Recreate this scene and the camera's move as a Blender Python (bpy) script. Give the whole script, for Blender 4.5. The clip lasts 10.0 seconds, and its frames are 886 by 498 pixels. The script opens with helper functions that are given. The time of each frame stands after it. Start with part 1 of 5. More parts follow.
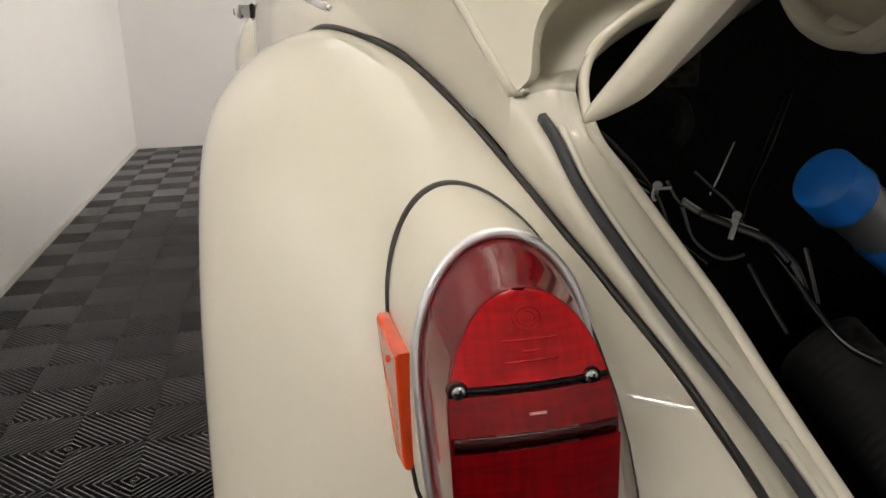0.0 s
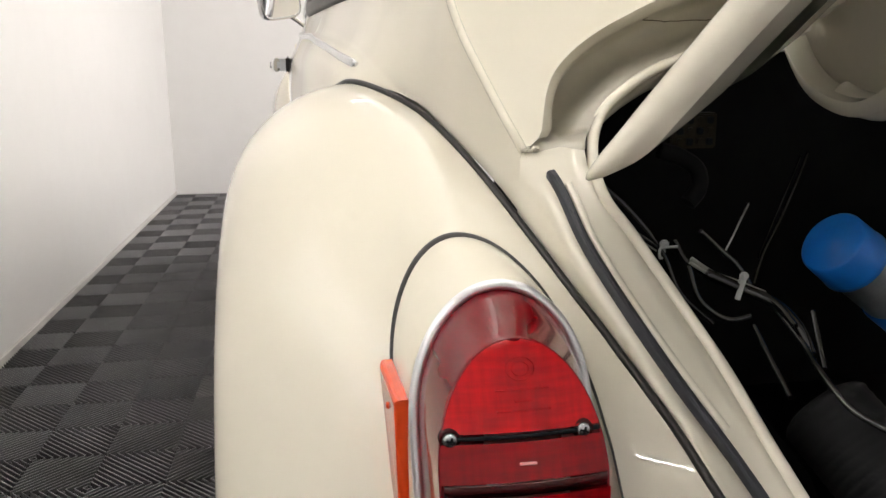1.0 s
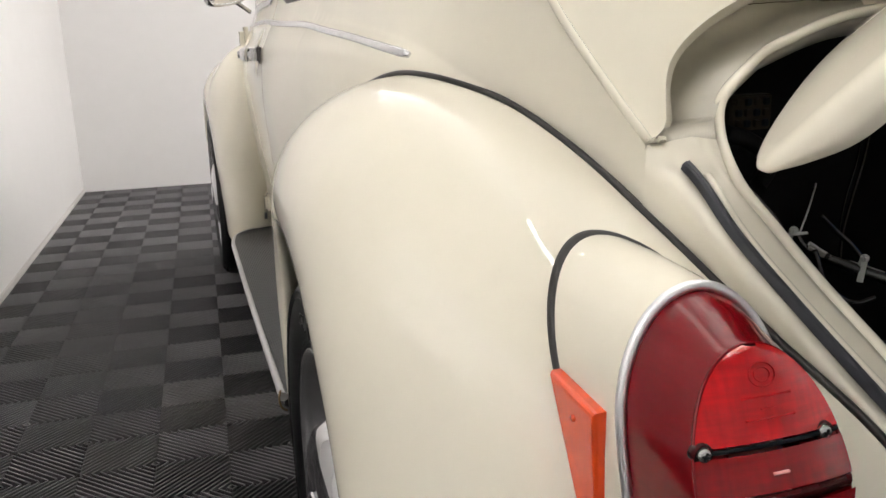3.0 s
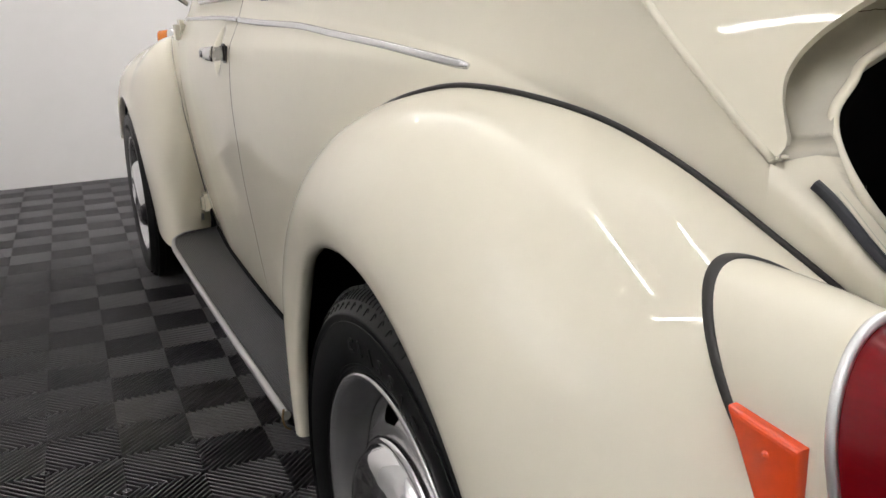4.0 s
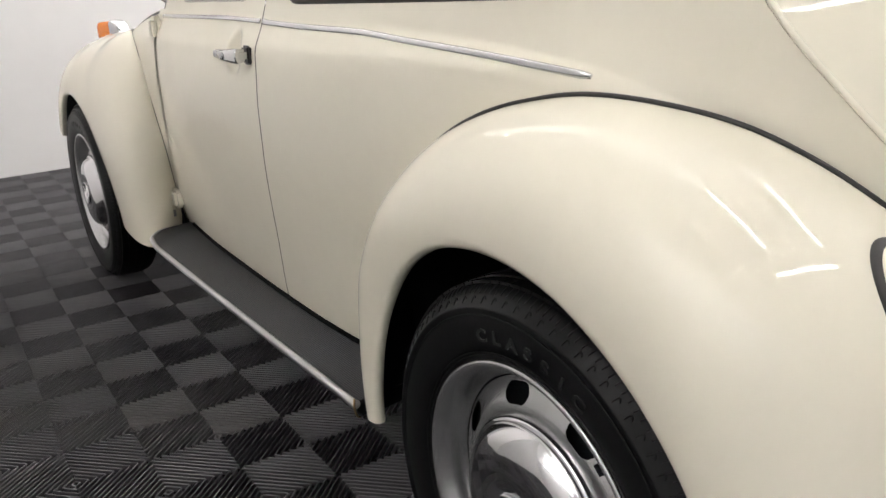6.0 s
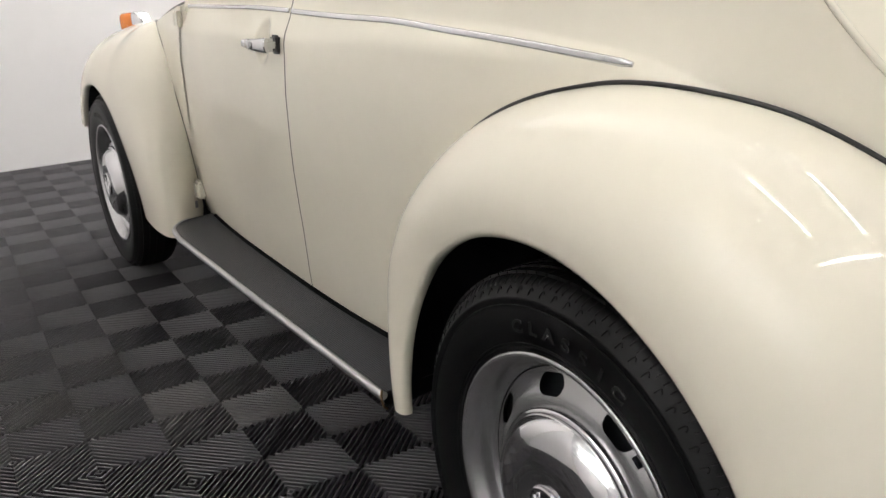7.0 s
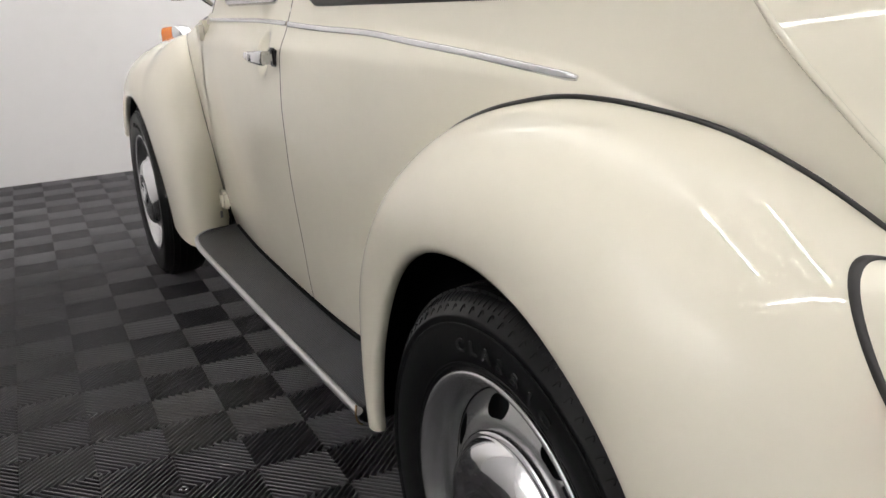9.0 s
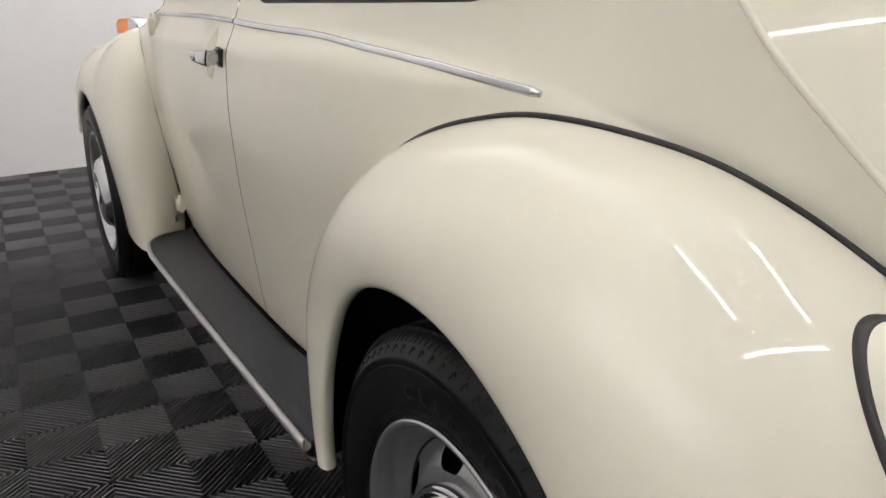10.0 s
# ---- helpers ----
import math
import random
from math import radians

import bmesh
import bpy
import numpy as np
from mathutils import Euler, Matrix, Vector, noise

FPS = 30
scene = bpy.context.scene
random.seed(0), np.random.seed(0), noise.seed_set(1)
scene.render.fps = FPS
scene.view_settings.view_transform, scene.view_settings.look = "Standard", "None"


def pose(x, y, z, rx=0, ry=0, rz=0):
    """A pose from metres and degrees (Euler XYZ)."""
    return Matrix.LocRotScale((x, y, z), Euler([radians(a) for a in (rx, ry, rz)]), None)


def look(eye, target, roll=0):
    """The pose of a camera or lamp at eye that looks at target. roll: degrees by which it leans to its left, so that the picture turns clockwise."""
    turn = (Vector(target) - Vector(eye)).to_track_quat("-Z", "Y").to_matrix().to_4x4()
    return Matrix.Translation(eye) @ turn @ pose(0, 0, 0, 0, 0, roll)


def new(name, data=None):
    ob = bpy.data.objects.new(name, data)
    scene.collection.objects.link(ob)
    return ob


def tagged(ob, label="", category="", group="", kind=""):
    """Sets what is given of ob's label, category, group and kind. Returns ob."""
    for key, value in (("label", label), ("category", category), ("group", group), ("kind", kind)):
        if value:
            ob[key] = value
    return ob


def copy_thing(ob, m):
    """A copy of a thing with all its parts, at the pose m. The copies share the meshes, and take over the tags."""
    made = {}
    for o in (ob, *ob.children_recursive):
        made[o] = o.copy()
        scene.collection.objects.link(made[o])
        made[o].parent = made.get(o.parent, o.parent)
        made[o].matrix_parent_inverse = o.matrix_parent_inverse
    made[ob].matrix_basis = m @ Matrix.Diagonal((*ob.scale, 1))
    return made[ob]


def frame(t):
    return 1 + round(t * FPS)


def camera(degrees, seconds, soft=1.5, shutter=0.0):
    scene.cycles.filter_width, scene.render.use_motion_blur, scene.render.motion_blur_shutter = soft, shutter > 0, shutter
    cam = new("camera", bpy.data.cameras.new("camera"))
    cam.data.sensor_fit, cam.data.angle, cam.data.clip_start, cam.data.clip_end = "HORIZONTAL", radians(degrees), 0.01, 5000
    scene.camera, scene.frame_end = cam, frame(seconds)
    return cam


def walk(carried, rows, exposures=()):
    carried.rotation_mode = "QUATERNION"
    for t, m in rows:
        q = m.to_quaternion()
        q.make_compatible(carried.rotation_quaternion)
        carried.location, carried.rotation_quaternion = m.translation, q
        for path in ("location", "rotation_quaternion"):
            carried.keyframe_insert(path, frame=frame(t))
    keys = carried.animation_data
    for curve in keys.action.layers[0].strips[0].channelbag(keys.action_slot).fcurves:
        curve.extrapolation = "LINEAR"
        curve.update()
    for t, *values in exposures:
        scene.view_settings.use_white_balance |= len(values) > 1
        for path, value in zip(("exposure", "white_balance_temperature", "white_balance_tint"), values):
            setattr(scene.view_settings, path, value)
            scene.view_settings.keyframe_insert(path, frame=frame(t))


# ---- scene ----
cam = camera(55.7, 10.0)
PATH = [
    (0, (-0.707, -0.956, 0.857), (-0.297, 0.917, 0.29), -1.7),
    (0.5, (-0.717, -0.961, 0.866), (-0.329, 0.938, 0.371), -1.0),
    (1, (-0.69, -0.974, 0.858), (-0.349, 0.946, 0.416), -0.4),
    (1.5, (-0.673, -0.975, 0.864), (-0.367, 0.955, 0.437), -0.2),
    (2, (-0.712, -0.95, 0.875), (-0.381, 0.972, 0.433), -0.9),
    (2.5, (-0.772, -0.919, 0.871), (-0.317, 0.971, 0.402), -1.6),
    (3, (-0.862, -0.893, 0.87), (-0.289, 0.96, 0.38), -1.8),
    (3.2, (-0.9, -0.877, 0.874), (-0.283, 0.961, 0.385), -1.7),
    (4.3, (-1.078, -0.766, 0.931), (-0.189, 0.932, 0.362), -2.8),
    (4.5, (-1.123, -0.763, 0.948), (-0.187, 0.907, 0.37), -3.1),
    (5, (-1.225, -0.743, 0.962), (-0.214, 0.879, 0.37), -3.2),
    (5.5, (-1.271, -0.726, 0.977), (-0.229, 0.866, 0.36), -3.6),
    (7, (-1.32, -0.688, 0.963), (-0.309, 0.919, 0.337), -3.1),
    (7.5, (-1.318, -0.689, 0.964), (-0.314, 0.925, 0.342), -3.2),
    (8, (-1.283, -0.71, 0.959), (-0.307, 0.927, 0.35), -3.2),
    (8.5, (-1.244, -0.735, 0.959), (-0.314, 0.932, 0.361), -3.2),
    (9, (-1.181, -0.747, 0.949), (-0.303, 0.953, 0.366), -3.1),
    (9.5, (-1.11, -0.727, 0.939), (-0.249, 0.979, 0.35), -2.7),
    (10, (-1.095, -0.655, 0.958), (-0.174, 1.014, 0.354), -2.3),
]
EXPOSURE = [(0, -0.43, 7000, 10), (0.5, -0.45, 6850, 10), (1.0, 0.01, 6720, 10), (2.0, -0.07, 6620, 10), (3.0, -0.09, 6620, 10), (4.5, -0.24, 6480, 10), (5.5, -0.1, 6480, 10), (7.5, -0.02, 6500, 10), (8.5, -0.1, 6450, 10), (9.5, -0.2, 6430, 10), (10, -0.26, 6430, 10)]
walk(cam, [(t, look(eye, target, roll)) for t, eye, target, roll in PATH], EXPOSURE)

# ---------------------------------------------------------------- world, light
world = bpy.data.worlds.new("world")
scene.world = world
world.use_nodes = True
world.node_tree.nodes["Background"].inputs[0].default_value = (0.9, 0.92, 1.0, 1)
world.node_tree.nodes["Background"].inputs[1].default_value = 0.02
scene.view_settings.exposure = 0.0

# the room is turned a little against the car
ROOM = pose(-0.977, 1.015, 0, 0, 0, -1.7)
SQ = 0.154                      # one ribbed square of the floor
WALL_L, WALL_R, WALL_F, WALL_B, CEIL = -0.595, 4.6, 3.68, -4.6, 3.35
WALL_W, WALL_E = -3.9, 0.15   # unseen bay added to the west, behind the near wall's end, for side light
LAMP_Z = 2.84                   # the lamps hang below the ceiling
# tube lights on the ceiling: x, y of the middle, length, turned across the room
TUBES = [(0.72, -1.68, 0.80, 0), (1.75, -1.76, 0.80, 0), (1.08, -2.42, 1.25, 90), (0.23, 2.10, 0.22, 60)]
# light panels further in, brightest along their right edge: x, y, length, width
# the last four are unseen fill, added to brighten the car's side
PANELS = [(0.51, 0.90, 4.3, 0.28), (1.58, 0.90, 4.3, 0.28), (3.00, 1.20, 4.6, 0.84), (3.90, 1.20, 4.6, 0.84), (-1.70, -2.40, 3.6, 0.30), (-2.90, -2.40, 3.6, 0.30)]
PANEL_GLOW = 3.4
UP_FILL_GLOW = 6.0
TUBE_GLOW = 48.0
FAR_FILL_GLOW = 6.0
BAY_FILL_GLOW = 2.0
BAY_FILL_UP_GLOW = 17.0


# ---------------------------------------------------------------- materials
def material(name, color, rough=0.5, metal=0.0, coat=0.0, spec=0.5, noise_scale=0.0, vary=0.0, bump=0.0, bump_scale=60.0, rough_vary=0.0, coat_rough=0.03):
    m = bpy.data.materials.new(name)
    m.use_nodes = True
    nt = m.node_tree
    b = nt.nodes["Principled BSDF"]
    b.inputs["Base Color"].default_value = (*color, 1)
    b.inputs["Roughness"].default_value = rough
    b.inputs["Metallic"].default_value = metal
    b.inputs["Coat Weight"].default_value = coat
    b.inputs["Coat Roughness"].default_value = coat_rough
    b.inputs["Specular IOR Level"].default_value = spec
    coord = nt.nodes.new("ShaderNodeTexCoord")
    if vary:
        n1, n2 = nt.nodes.new("ShaderNodeTexNoise"), nt.nodes.new("ShaderNodeTexNoise")
        n1.inputs["Scale"].default_value, n2.inputs["Scale"].default_value = noise_scale, noise_scale * 14
        n1.inputs["Detail"].default_value = 6
        mix = nt.nodes.new("ShaderNodeMath")
        mix.operation = "MULTIPLY_ADD"
        mix.inputs[1].default_value = 0.35
        ramp = nt.nodes.new("ShaderNodeMix")
        ramp.data_type = "RGBA"
        ramp.inputs[6].default_value = (*[c * (1 - vary) for c in color], 1)
        ramp.inputs[7].default_value = (*[min(1, c * (1 + vary)) for c in color], 1)
        nt.links.new(coord.outputs["Object"], n1.inputs["Vector"])
        nt.links.new(coord.outputs["Object"], n2.inputs["Vector"])
        nt.links.new(n2.outputs["Fac"], mix.inputs[0])
        nt.links.new(n1.outputs["Fac"], mix.inputs[2])
        shift = nt.nodes.new("ShaderNodeMapRange")
        shift.inputs[1].default_value, shift.inputs[2].default_value = 0.35, 1.0
        nt.links.new(mix.outputs[0], shift.inputs[0])
        nt.links.new(shift.outputs[0], ramp.inputs[0])
        nt.links.new(ramp.outputs[2], b.inputs["Base Color"])
        if rough_vary:
            rr = nt.nodes.new("ShaderNodeMapRange")
            rr.inputs[3].default_value, rr.inputs[4].default_value = max(0.02, rough - rough_vary), rough + rough_vary
            nt.links.new(shift.outputs[0], rr.inputs[0])
            nt.links.new(rr.outputs[0], b.inputs["Roughness"])
    if bump:
        nb, bp = nt.nodes.new("ShaderNodeTexNoise"), nt.nodes.new("ShaderNodeBump")
        nb.inputs["Scale"].default_value, nb.inputs["Detail"].default_value = bump_scale, 4
        bp.inputs["Strength"].default_value, bp.inputs["Distance"].default_value = bump, 0.002
        nt.links.new(coord.outputs["Object"], nb.inputs["Vector"])
        nt.links.new(nb.outputs["Fac"], bp.inputs["Height"])
        nt.links.new(bp.outputs["Normal"], b.inputs["Normal"])
    return m


IVORY = (0.80, 0.755, 0.635)
PAINT = material("ivory_paint", IVORY, 0.5, coat=0.9, spec=0.0, noise_scale=3, vary=0.025, bump=0.02, bump_scale=90)
nt = PAINT.node_tree
waves, swell = nt.nodes.new("ShaderNodeTexNoise"), nt.nodes.new("ShaderNodeBump")
waves.inputs["Scale"].default_value, waves.inputs["Detail"].default_value = 9, 1
swell.inputs["Strength"].default_value, swell.inputs["Distance"].default_value = 0.12, 0.002
nt.links.new(nt.nodes["Texture Coordinate"].outputs["Object"], waves.inputs["Vector"])
nt.links.new(waves.outputs["Fac"], swell.inputs["Height"])
nt.links.new(nt.nodes["Bump"].outputs["Normal"], swell.inputs["Normal"])
for socket in ("Normal", "Coat Normal"):
    nt.links.new(swell.outputs["Normal"], nt.nodes["Principled BSDF"].inputs[socket])
# the same ivory, darkened: the gutter's shade is put into its colour
PAINT_SHADED = material("ivory_paint_shaded", (0.50, 0.47, 0.39), 0.42, coat=0.35, noise_scale=9, vary=0.06, bump=0.10, bump_scale=45)
CHROME = material("chrome", (0.60, 0.60, 0.61), 0.07, metal=1, noise_scale=20, vary=0.04, rough_vary=0.04)
STEEL = material("silver_wheel_paint", (0.50, 0.50, 0.505), 0.27, metal=0.85, noise_scale=25, vary=0.06, bump=0.03, bump_scale=300)
ALU = material("satin_aluminium", (0.70, 0.70, 0.71), 0.24, metal=1, noise_scale=30, vary=0.05)
BEZEL = material("satin_bright_bezel", (0.82, 0.82, 0.84), 0.42, metal=1, noise_scale=30, vary=0.04)
TRIM = material("dulled_aluminium_trim", (0.50, 0.50, 0.51), 0.36, metal=1, noise_scale=14, vary=0.12, bump=0.05)
RUBBER = material("black_rubber", (0.006, 0.006, 0.0065), 0.42, spec=0.2, noise_scale=20, vary=0.25, bump=0.12, bump_scale=250)
BEAD = material("rubber_bead", (0.017, 0.0145, 0.014), 0.42, noise_scale=30, vary=0.2)
SEAL = material("grey_rubber_seal", (0.035, 0.037, 0.045), 0.5, noise_scale=30, vary=0.2, bump=0.05)
GASKET = material("window_rubber", (0.06, 0.055, 0.05), 0.45, noise_scale=15, vary=0.2)
MAT = material("running_board_rubber", (0.022, 0.0235, 0.028), 0.34, spec=0.28, noise_scale=12, vary=0.18, bump=0.06, bump_scale=200)
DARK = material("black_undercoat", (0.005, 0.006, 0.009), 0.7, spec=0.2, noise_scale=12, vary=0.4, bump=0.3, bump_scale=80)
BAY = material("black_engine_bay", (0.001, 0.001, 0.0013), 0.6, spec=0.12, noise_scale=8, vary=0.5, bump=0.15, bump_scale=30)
WIRE = material("black_cable", (0.008, 0.008, 0.009), 0.14, spec=0.7, noise_scale=40, vary=0.3)
WIRE_W = material("grey_cable", (0.24, 0.235, 0.215), 0.4, noise_scale=40, vary=0.1)
NYLON = material("white_nylon", (0.36, 0.36, 0.345), 0.4, noise_scale=40, vary=0.1)
BLUE = material("blue_plastic", (0.006, 0.17, 0.62), 0.32, noise_scale=15, vary=0.08, bump=0.04)
LABEL = material("white_label", (0.7, 0.68, 0.66), 0.5, noise_scale=20, vary=0.05)
FOAM = material("black_hose", (0.006, 0.006, 0.007), 0.75, spec=0.25, noise_scale=30, vary=0.3, bump=0.3, bump_scale=160)
CANGREY = material("dull_grey_metal", (0.30, 0.305, 0.31), 0.35, metal=0.6, noise_scale=30, vary=0.2)
MIRROR = material("mirror_glass", (0.85, 0.85, 0.86), 0.01, metal=1)
BRASS = material("dusty_connector", (0.026, 0.022, 0.012), 0.6, spec=0.15, noise_scale=40, vary=0.3)
CLIPM = material("tarnished_brass", (0.22, 0.15, 0.08), 0.35, metal=0.9, noise_scale=60, vary=0.2)
ORANGE = material("orange_reflector", (0.80, 0.075, 0.012), 0.25, coat=0.8, noise_scale=120, vary=0.08)
AMBER = material("amber_lens", (0.72, 0.20, 0.02), 0.2, coat=0.8, noise_scale=120, vary=0.08)
WALLM = material("white_wall_paint", (0.82, 0.805, 0.80), 0.40, noise_scale=0.9, vary=0.035, bump=0.05, bump_scale=30)
GREYWALL = material("grey_wall_paint", (0.74, 0.74, 0.745), 0.6, noise_scale=1.2, vary=0.05, bump=0.05, bump_scale=30)
CEILM = material("white_ceiling_paint", (0.90, 0.89, 0.88), 0.7, noise_scale=1.2, vary=0.02)
TILE = material("charcoal_plastic_tile", (0.060, 0.056, 0.062), 0.31, spec=1.0, noise_scale=3, vary=0.16, bump=0.05, bump_scale=300)
TILE_BASE = material("dark_floor_base", (0.004, 0.004, 0.0045), 0.8, spec=0.1, noise_scale=6, vary=0.2)
SKIRT = material("scuffed_white_skirting", (0.62, 0.60, 0.58), 0.5, noise_scale=6, vary=0.06, bump=0.1)
CRACK = material("rusty_seam_crack", (0.09, 0.06, 0.04), 0.8, noise_scale=60, vary=0.4)
SEALER = material("glossy_seam_sealer", (0.70, 0.66, 0.55), 0.16, coat=0.6, noise_scale=40, vary=0.06, bump=0.5, bump_scale=120)
TILE_SCUFF = material("scuffed_plastic_tile", (0.086, 0.080, 0.081), 0.42, spec=1.0, noise_scale=9, vary=0.5, bump=0.05, bump_scale=300)
LAMPBODY = material("lamp_housing", (0.8, 0.8, 0.8), 0.4, noise_scale=8, vary=0.02)


def glowing(name, strength):
    m = bpy.data.materials.new(name)
    m.use_nodes = True
    b = m.node_tree.nodes["Principled BSDF"]
    b.inputs["Emission Color"].default_value = (1.0, 0.985, 0.965, 1)
    b.inputs["Emission Strength"].default_value = strength
    return m


GLOW = glowing("tube_light_glow", TUBE_GLOW)
GLOW_PANEL = glowing("panel_light_glow", PANEL_GLOW)
GLOW_FAR_FILL = glowing("far_fill_glow", FAR_FILL_GLOW)
GLOW_BAY_FILL = glowing("bay_fill_glow", BAY_FILL_GLOW)
GLOW_BAY_FILL_UP = glowing("bay_fill_up_glow", BAY_FILL_UP_GLOW)
GLOW_UP = glowing("upward_fill_glow", UP_FILL_GLOW)
gn = GLOW_PANEL.node_tree
coord, parts, fall = gn.nodes.new("ShaderNodeTexCoord"), gn.nodes.new("ShaderNodeSeparateXYZ"), gn.nodes.new("ShaderNodeMapRange")
fall.interpolation_type = "SMOOTHSTEP"
for k, value in ((1, 0.14), (2, -0.14), (3, PANEL_GLOW), (4, PANEL_GLOW * 0.55)):
    fall.inputs[k].default_value = value
gn.links.new(coord.outputs["Object"], parts.inputs[0])
gn.links.new(parts.outputs["X"], fall.inputs[0])
gn.links.new(fall.outputs[0], gn.nodes["Principled BSDF"].inputs["Emission Strength"])


def lens_red(name, color, rough, ribbed=0.035):
    m = material(name, color, rough, coat=0.4, spec=0.12, noise_scale=60, vary=0.12, coat_rough=0.03)
    nt = m.node_tree
    b = nt.nodes["Principled BSDF"]
    wave, bump, coord = nt.nodes.new("ShaderNodeTexWave"), nt.nodes.new("ShaderNodeBump"), nt.nodes.new("ShaderNodeTexCoord")
    wave.bands_direction = "X"
    wave.inputs["Scale"].default_value = 210
    bump.inputs["Strength"].default_value, bump.inputs["Distance"].default_value = ribbed, 0.002
    nt.links.new(coord.outputs["Object"], wave.inputs["Vector"])
    wave2, add = nt.nodes.new("ShaderNodeTexWave"), nt.nodes.new("ShaderNodeMath")
    wave2.bands_direction = "Z"
    wave2.inputs["Scale"].default_value = 210
    nt.links.new(coord.outputs["Object"], wave2.inputs["Vector"])
    nt.links.new(wave.outputs["Fac"], add.inputs[0])
    nt.links.new(wave2.outputs["Fac"], add.inputs[1])
    nt.links.new(add.outputs[0], bump.inputs["Height"])
    nt.links.new(bump.outputs["Normal"], b.inputs["Normal"])
    # prisms moulded inside show as blurred darker bars
    across, upright, prism = nt.nodes.new("ShaderNodeTexNoise"), nt.nodes.new("ShaderNodeTexNoise"), nt.nodes.new("ShaderNodeMix")
    stretch, squeeze, both, ramp = nt.nodes.new("ShaderNodeMapping"), nt.nodes.new("ShaderNodeMapping"), nt.nodes.new("ShaderNodeMath"), nt.nodes.new("ShaderNodeMapRange")
    stretch.inputs["Scale"].default_value, squeeze.inputs["Scale"].default_value = (30, 30, 260), (200, 30, 30)
    for mapping, noise in ((stretch, across), (squeeze, upright)):
        noise.inputs["Scale"].default_value = 1.0
        nt.links.new(coord.outputs["Object"], mapping.inputs["Vector"])
        nt.links.new(mapping.outputs["Vector"], noise.inputs["Vector"])
    nt.links.new(across.outputs["Fac"], both.inputs[0])
    nt.links.new(upright.outputs["Fac"], both.inputs[1])
    ramp.inputs[1].default_value, ramp.inputs[2].default_value = 0.75, 1.25
    nt.links.new(both.outputs[0], ramp.inputs[0])
    prism.data_type = "RGBA"
    dim = 1.0 if not ribbed else 0.70
    prism.inputs[6].default_value = (*[c * dim for c in color], 1)
    prism.inputs[7].default_value = (*[min(1, c * (2 - dim) * 0.85) for c in color], 1)
    nt.links.new(ramp.outputs[0], prism.inputs[0])
    nt.links.new(prism.outputs[2], b.inputs["Base Color"])
    b.inputs["Transmission Weight"].default_value = 0.12
    b.inputs["IOR"].default_value = 1.45
    return m


RED = lens_red("red_lens", (0.62, 0.004, 0.008), 0.16)
RED_DEEP = lens_red("deep_red_lens", (0.30, 0.001, 0.004), 0.18)
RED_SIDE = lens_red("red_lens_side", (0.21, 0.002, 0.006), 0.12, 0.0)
RED_DARK = lens_red("dark_red_divider", (0.05, 0.001, 0.002), 0.2, 0.0)
PINK = material("pale_red_mark", (0.75, 0.28, 0.28), 0.3, noise_scale=60, vary=0.1)
# opaque dark panes; no cabin is built behind them
GLASS = bpy.data.materials.new("dark_opaque_glass")
GLASS.use_nodes = True
g = GLASS.node_tree.nodes["Principled BSDF"]
g.inputs["Base Color"].default_value = (0.03, 0.032, 0.03, 1)
g.inputs["Roughness"].default_value = 0.03
g.inputs["Coat Weight"].default_value = 1.0


# ---------------------------------------------------------------- mesh helpers
def smooth(table, x):
    """Smooth interpolation in rows (x, value)."""
    t = np.array(table, float)
    xs, ys = t[:, 0], t[:, 1]
    dl = np.diff(ys) / np.diff(xs)
    m = np.r_[dl[0], np.where(dl[:-1] * dl[1:] > 0, 2 * dl[:-1] * dl[1:] / (dl[:-1] + dl[1:] + 1e-12), 0), dl[-1]]
    x = np.clip(np.asarray(x, float), xs[0], xs[-1])
    k = np.clip(np.searchsorted(xs, x) - 1, 0, len(xs) - 2)
    h = xs[k + 1] - xs[k]
    u = (x - xs[k]) / h
    return ys[k] * (1 + 2 * u) * (1 - u) ** 2 + h * m[k] * u * (1 - u) ** 2 + ys[k + 1] * u * u * (3 - 2 * u) + h * m[k + 1] * u * u * (u - 1)


def spline(points, n):
    """n points, evenly spaced, on a smooth curve through the given ones."""
    p = np.array(points, float)
    d = np.r_[0, np.cumsum(np.linalg.norm(np.diff(p, axis=0), axis=1))]
    tangent = np.gradient(p, d, axis=0)
    s = np.linspace(0, d[-1], n)
    k = np.clip(np.searchsorted(d, s) - 1, 0, len(d) - 2)
    h = (d[k + 1] - d[k])[:, None]
    u = (s - d[k])[:, None] / h
    return p[k] * (1 + 2 * u) * (1 - u) ** 2 + h * tangent[k] * u * (1 - u) ** 2 + p[k + 1] * u * u * (3 - 2 * u) + h * tangent[k + 1] * u * u * (u - 1)


def sheet(bm, grid, wrap=False, keep=None):
    """Faces over a grid of points (rows, columns, 3); keep(row, column) may leave faces out."""
    grid = np.asarray(grid, float)
    rows, cols = grid.shape[:2]
    vs = [[bm.verts.new(p) for p in row] for row in grid]
    for i in range(rows - 1 + (1 if wrap else 0)):
        for j in range(cols - 1):
            if keep is None or keep(i, j):
                a = (i + 1) % rows
                try:
                    f = bm.faces.new((vs[i][j], vs[a][j], vs[a][j + 1], vs[i][j + 1]))
                    f.smooth = True
                except ValueError:
                    pass
    return vs


def strips(bm, *curves):
    """A sheet through curves of equal length."""
    return sheet(bm, np.stack(curves, 1))


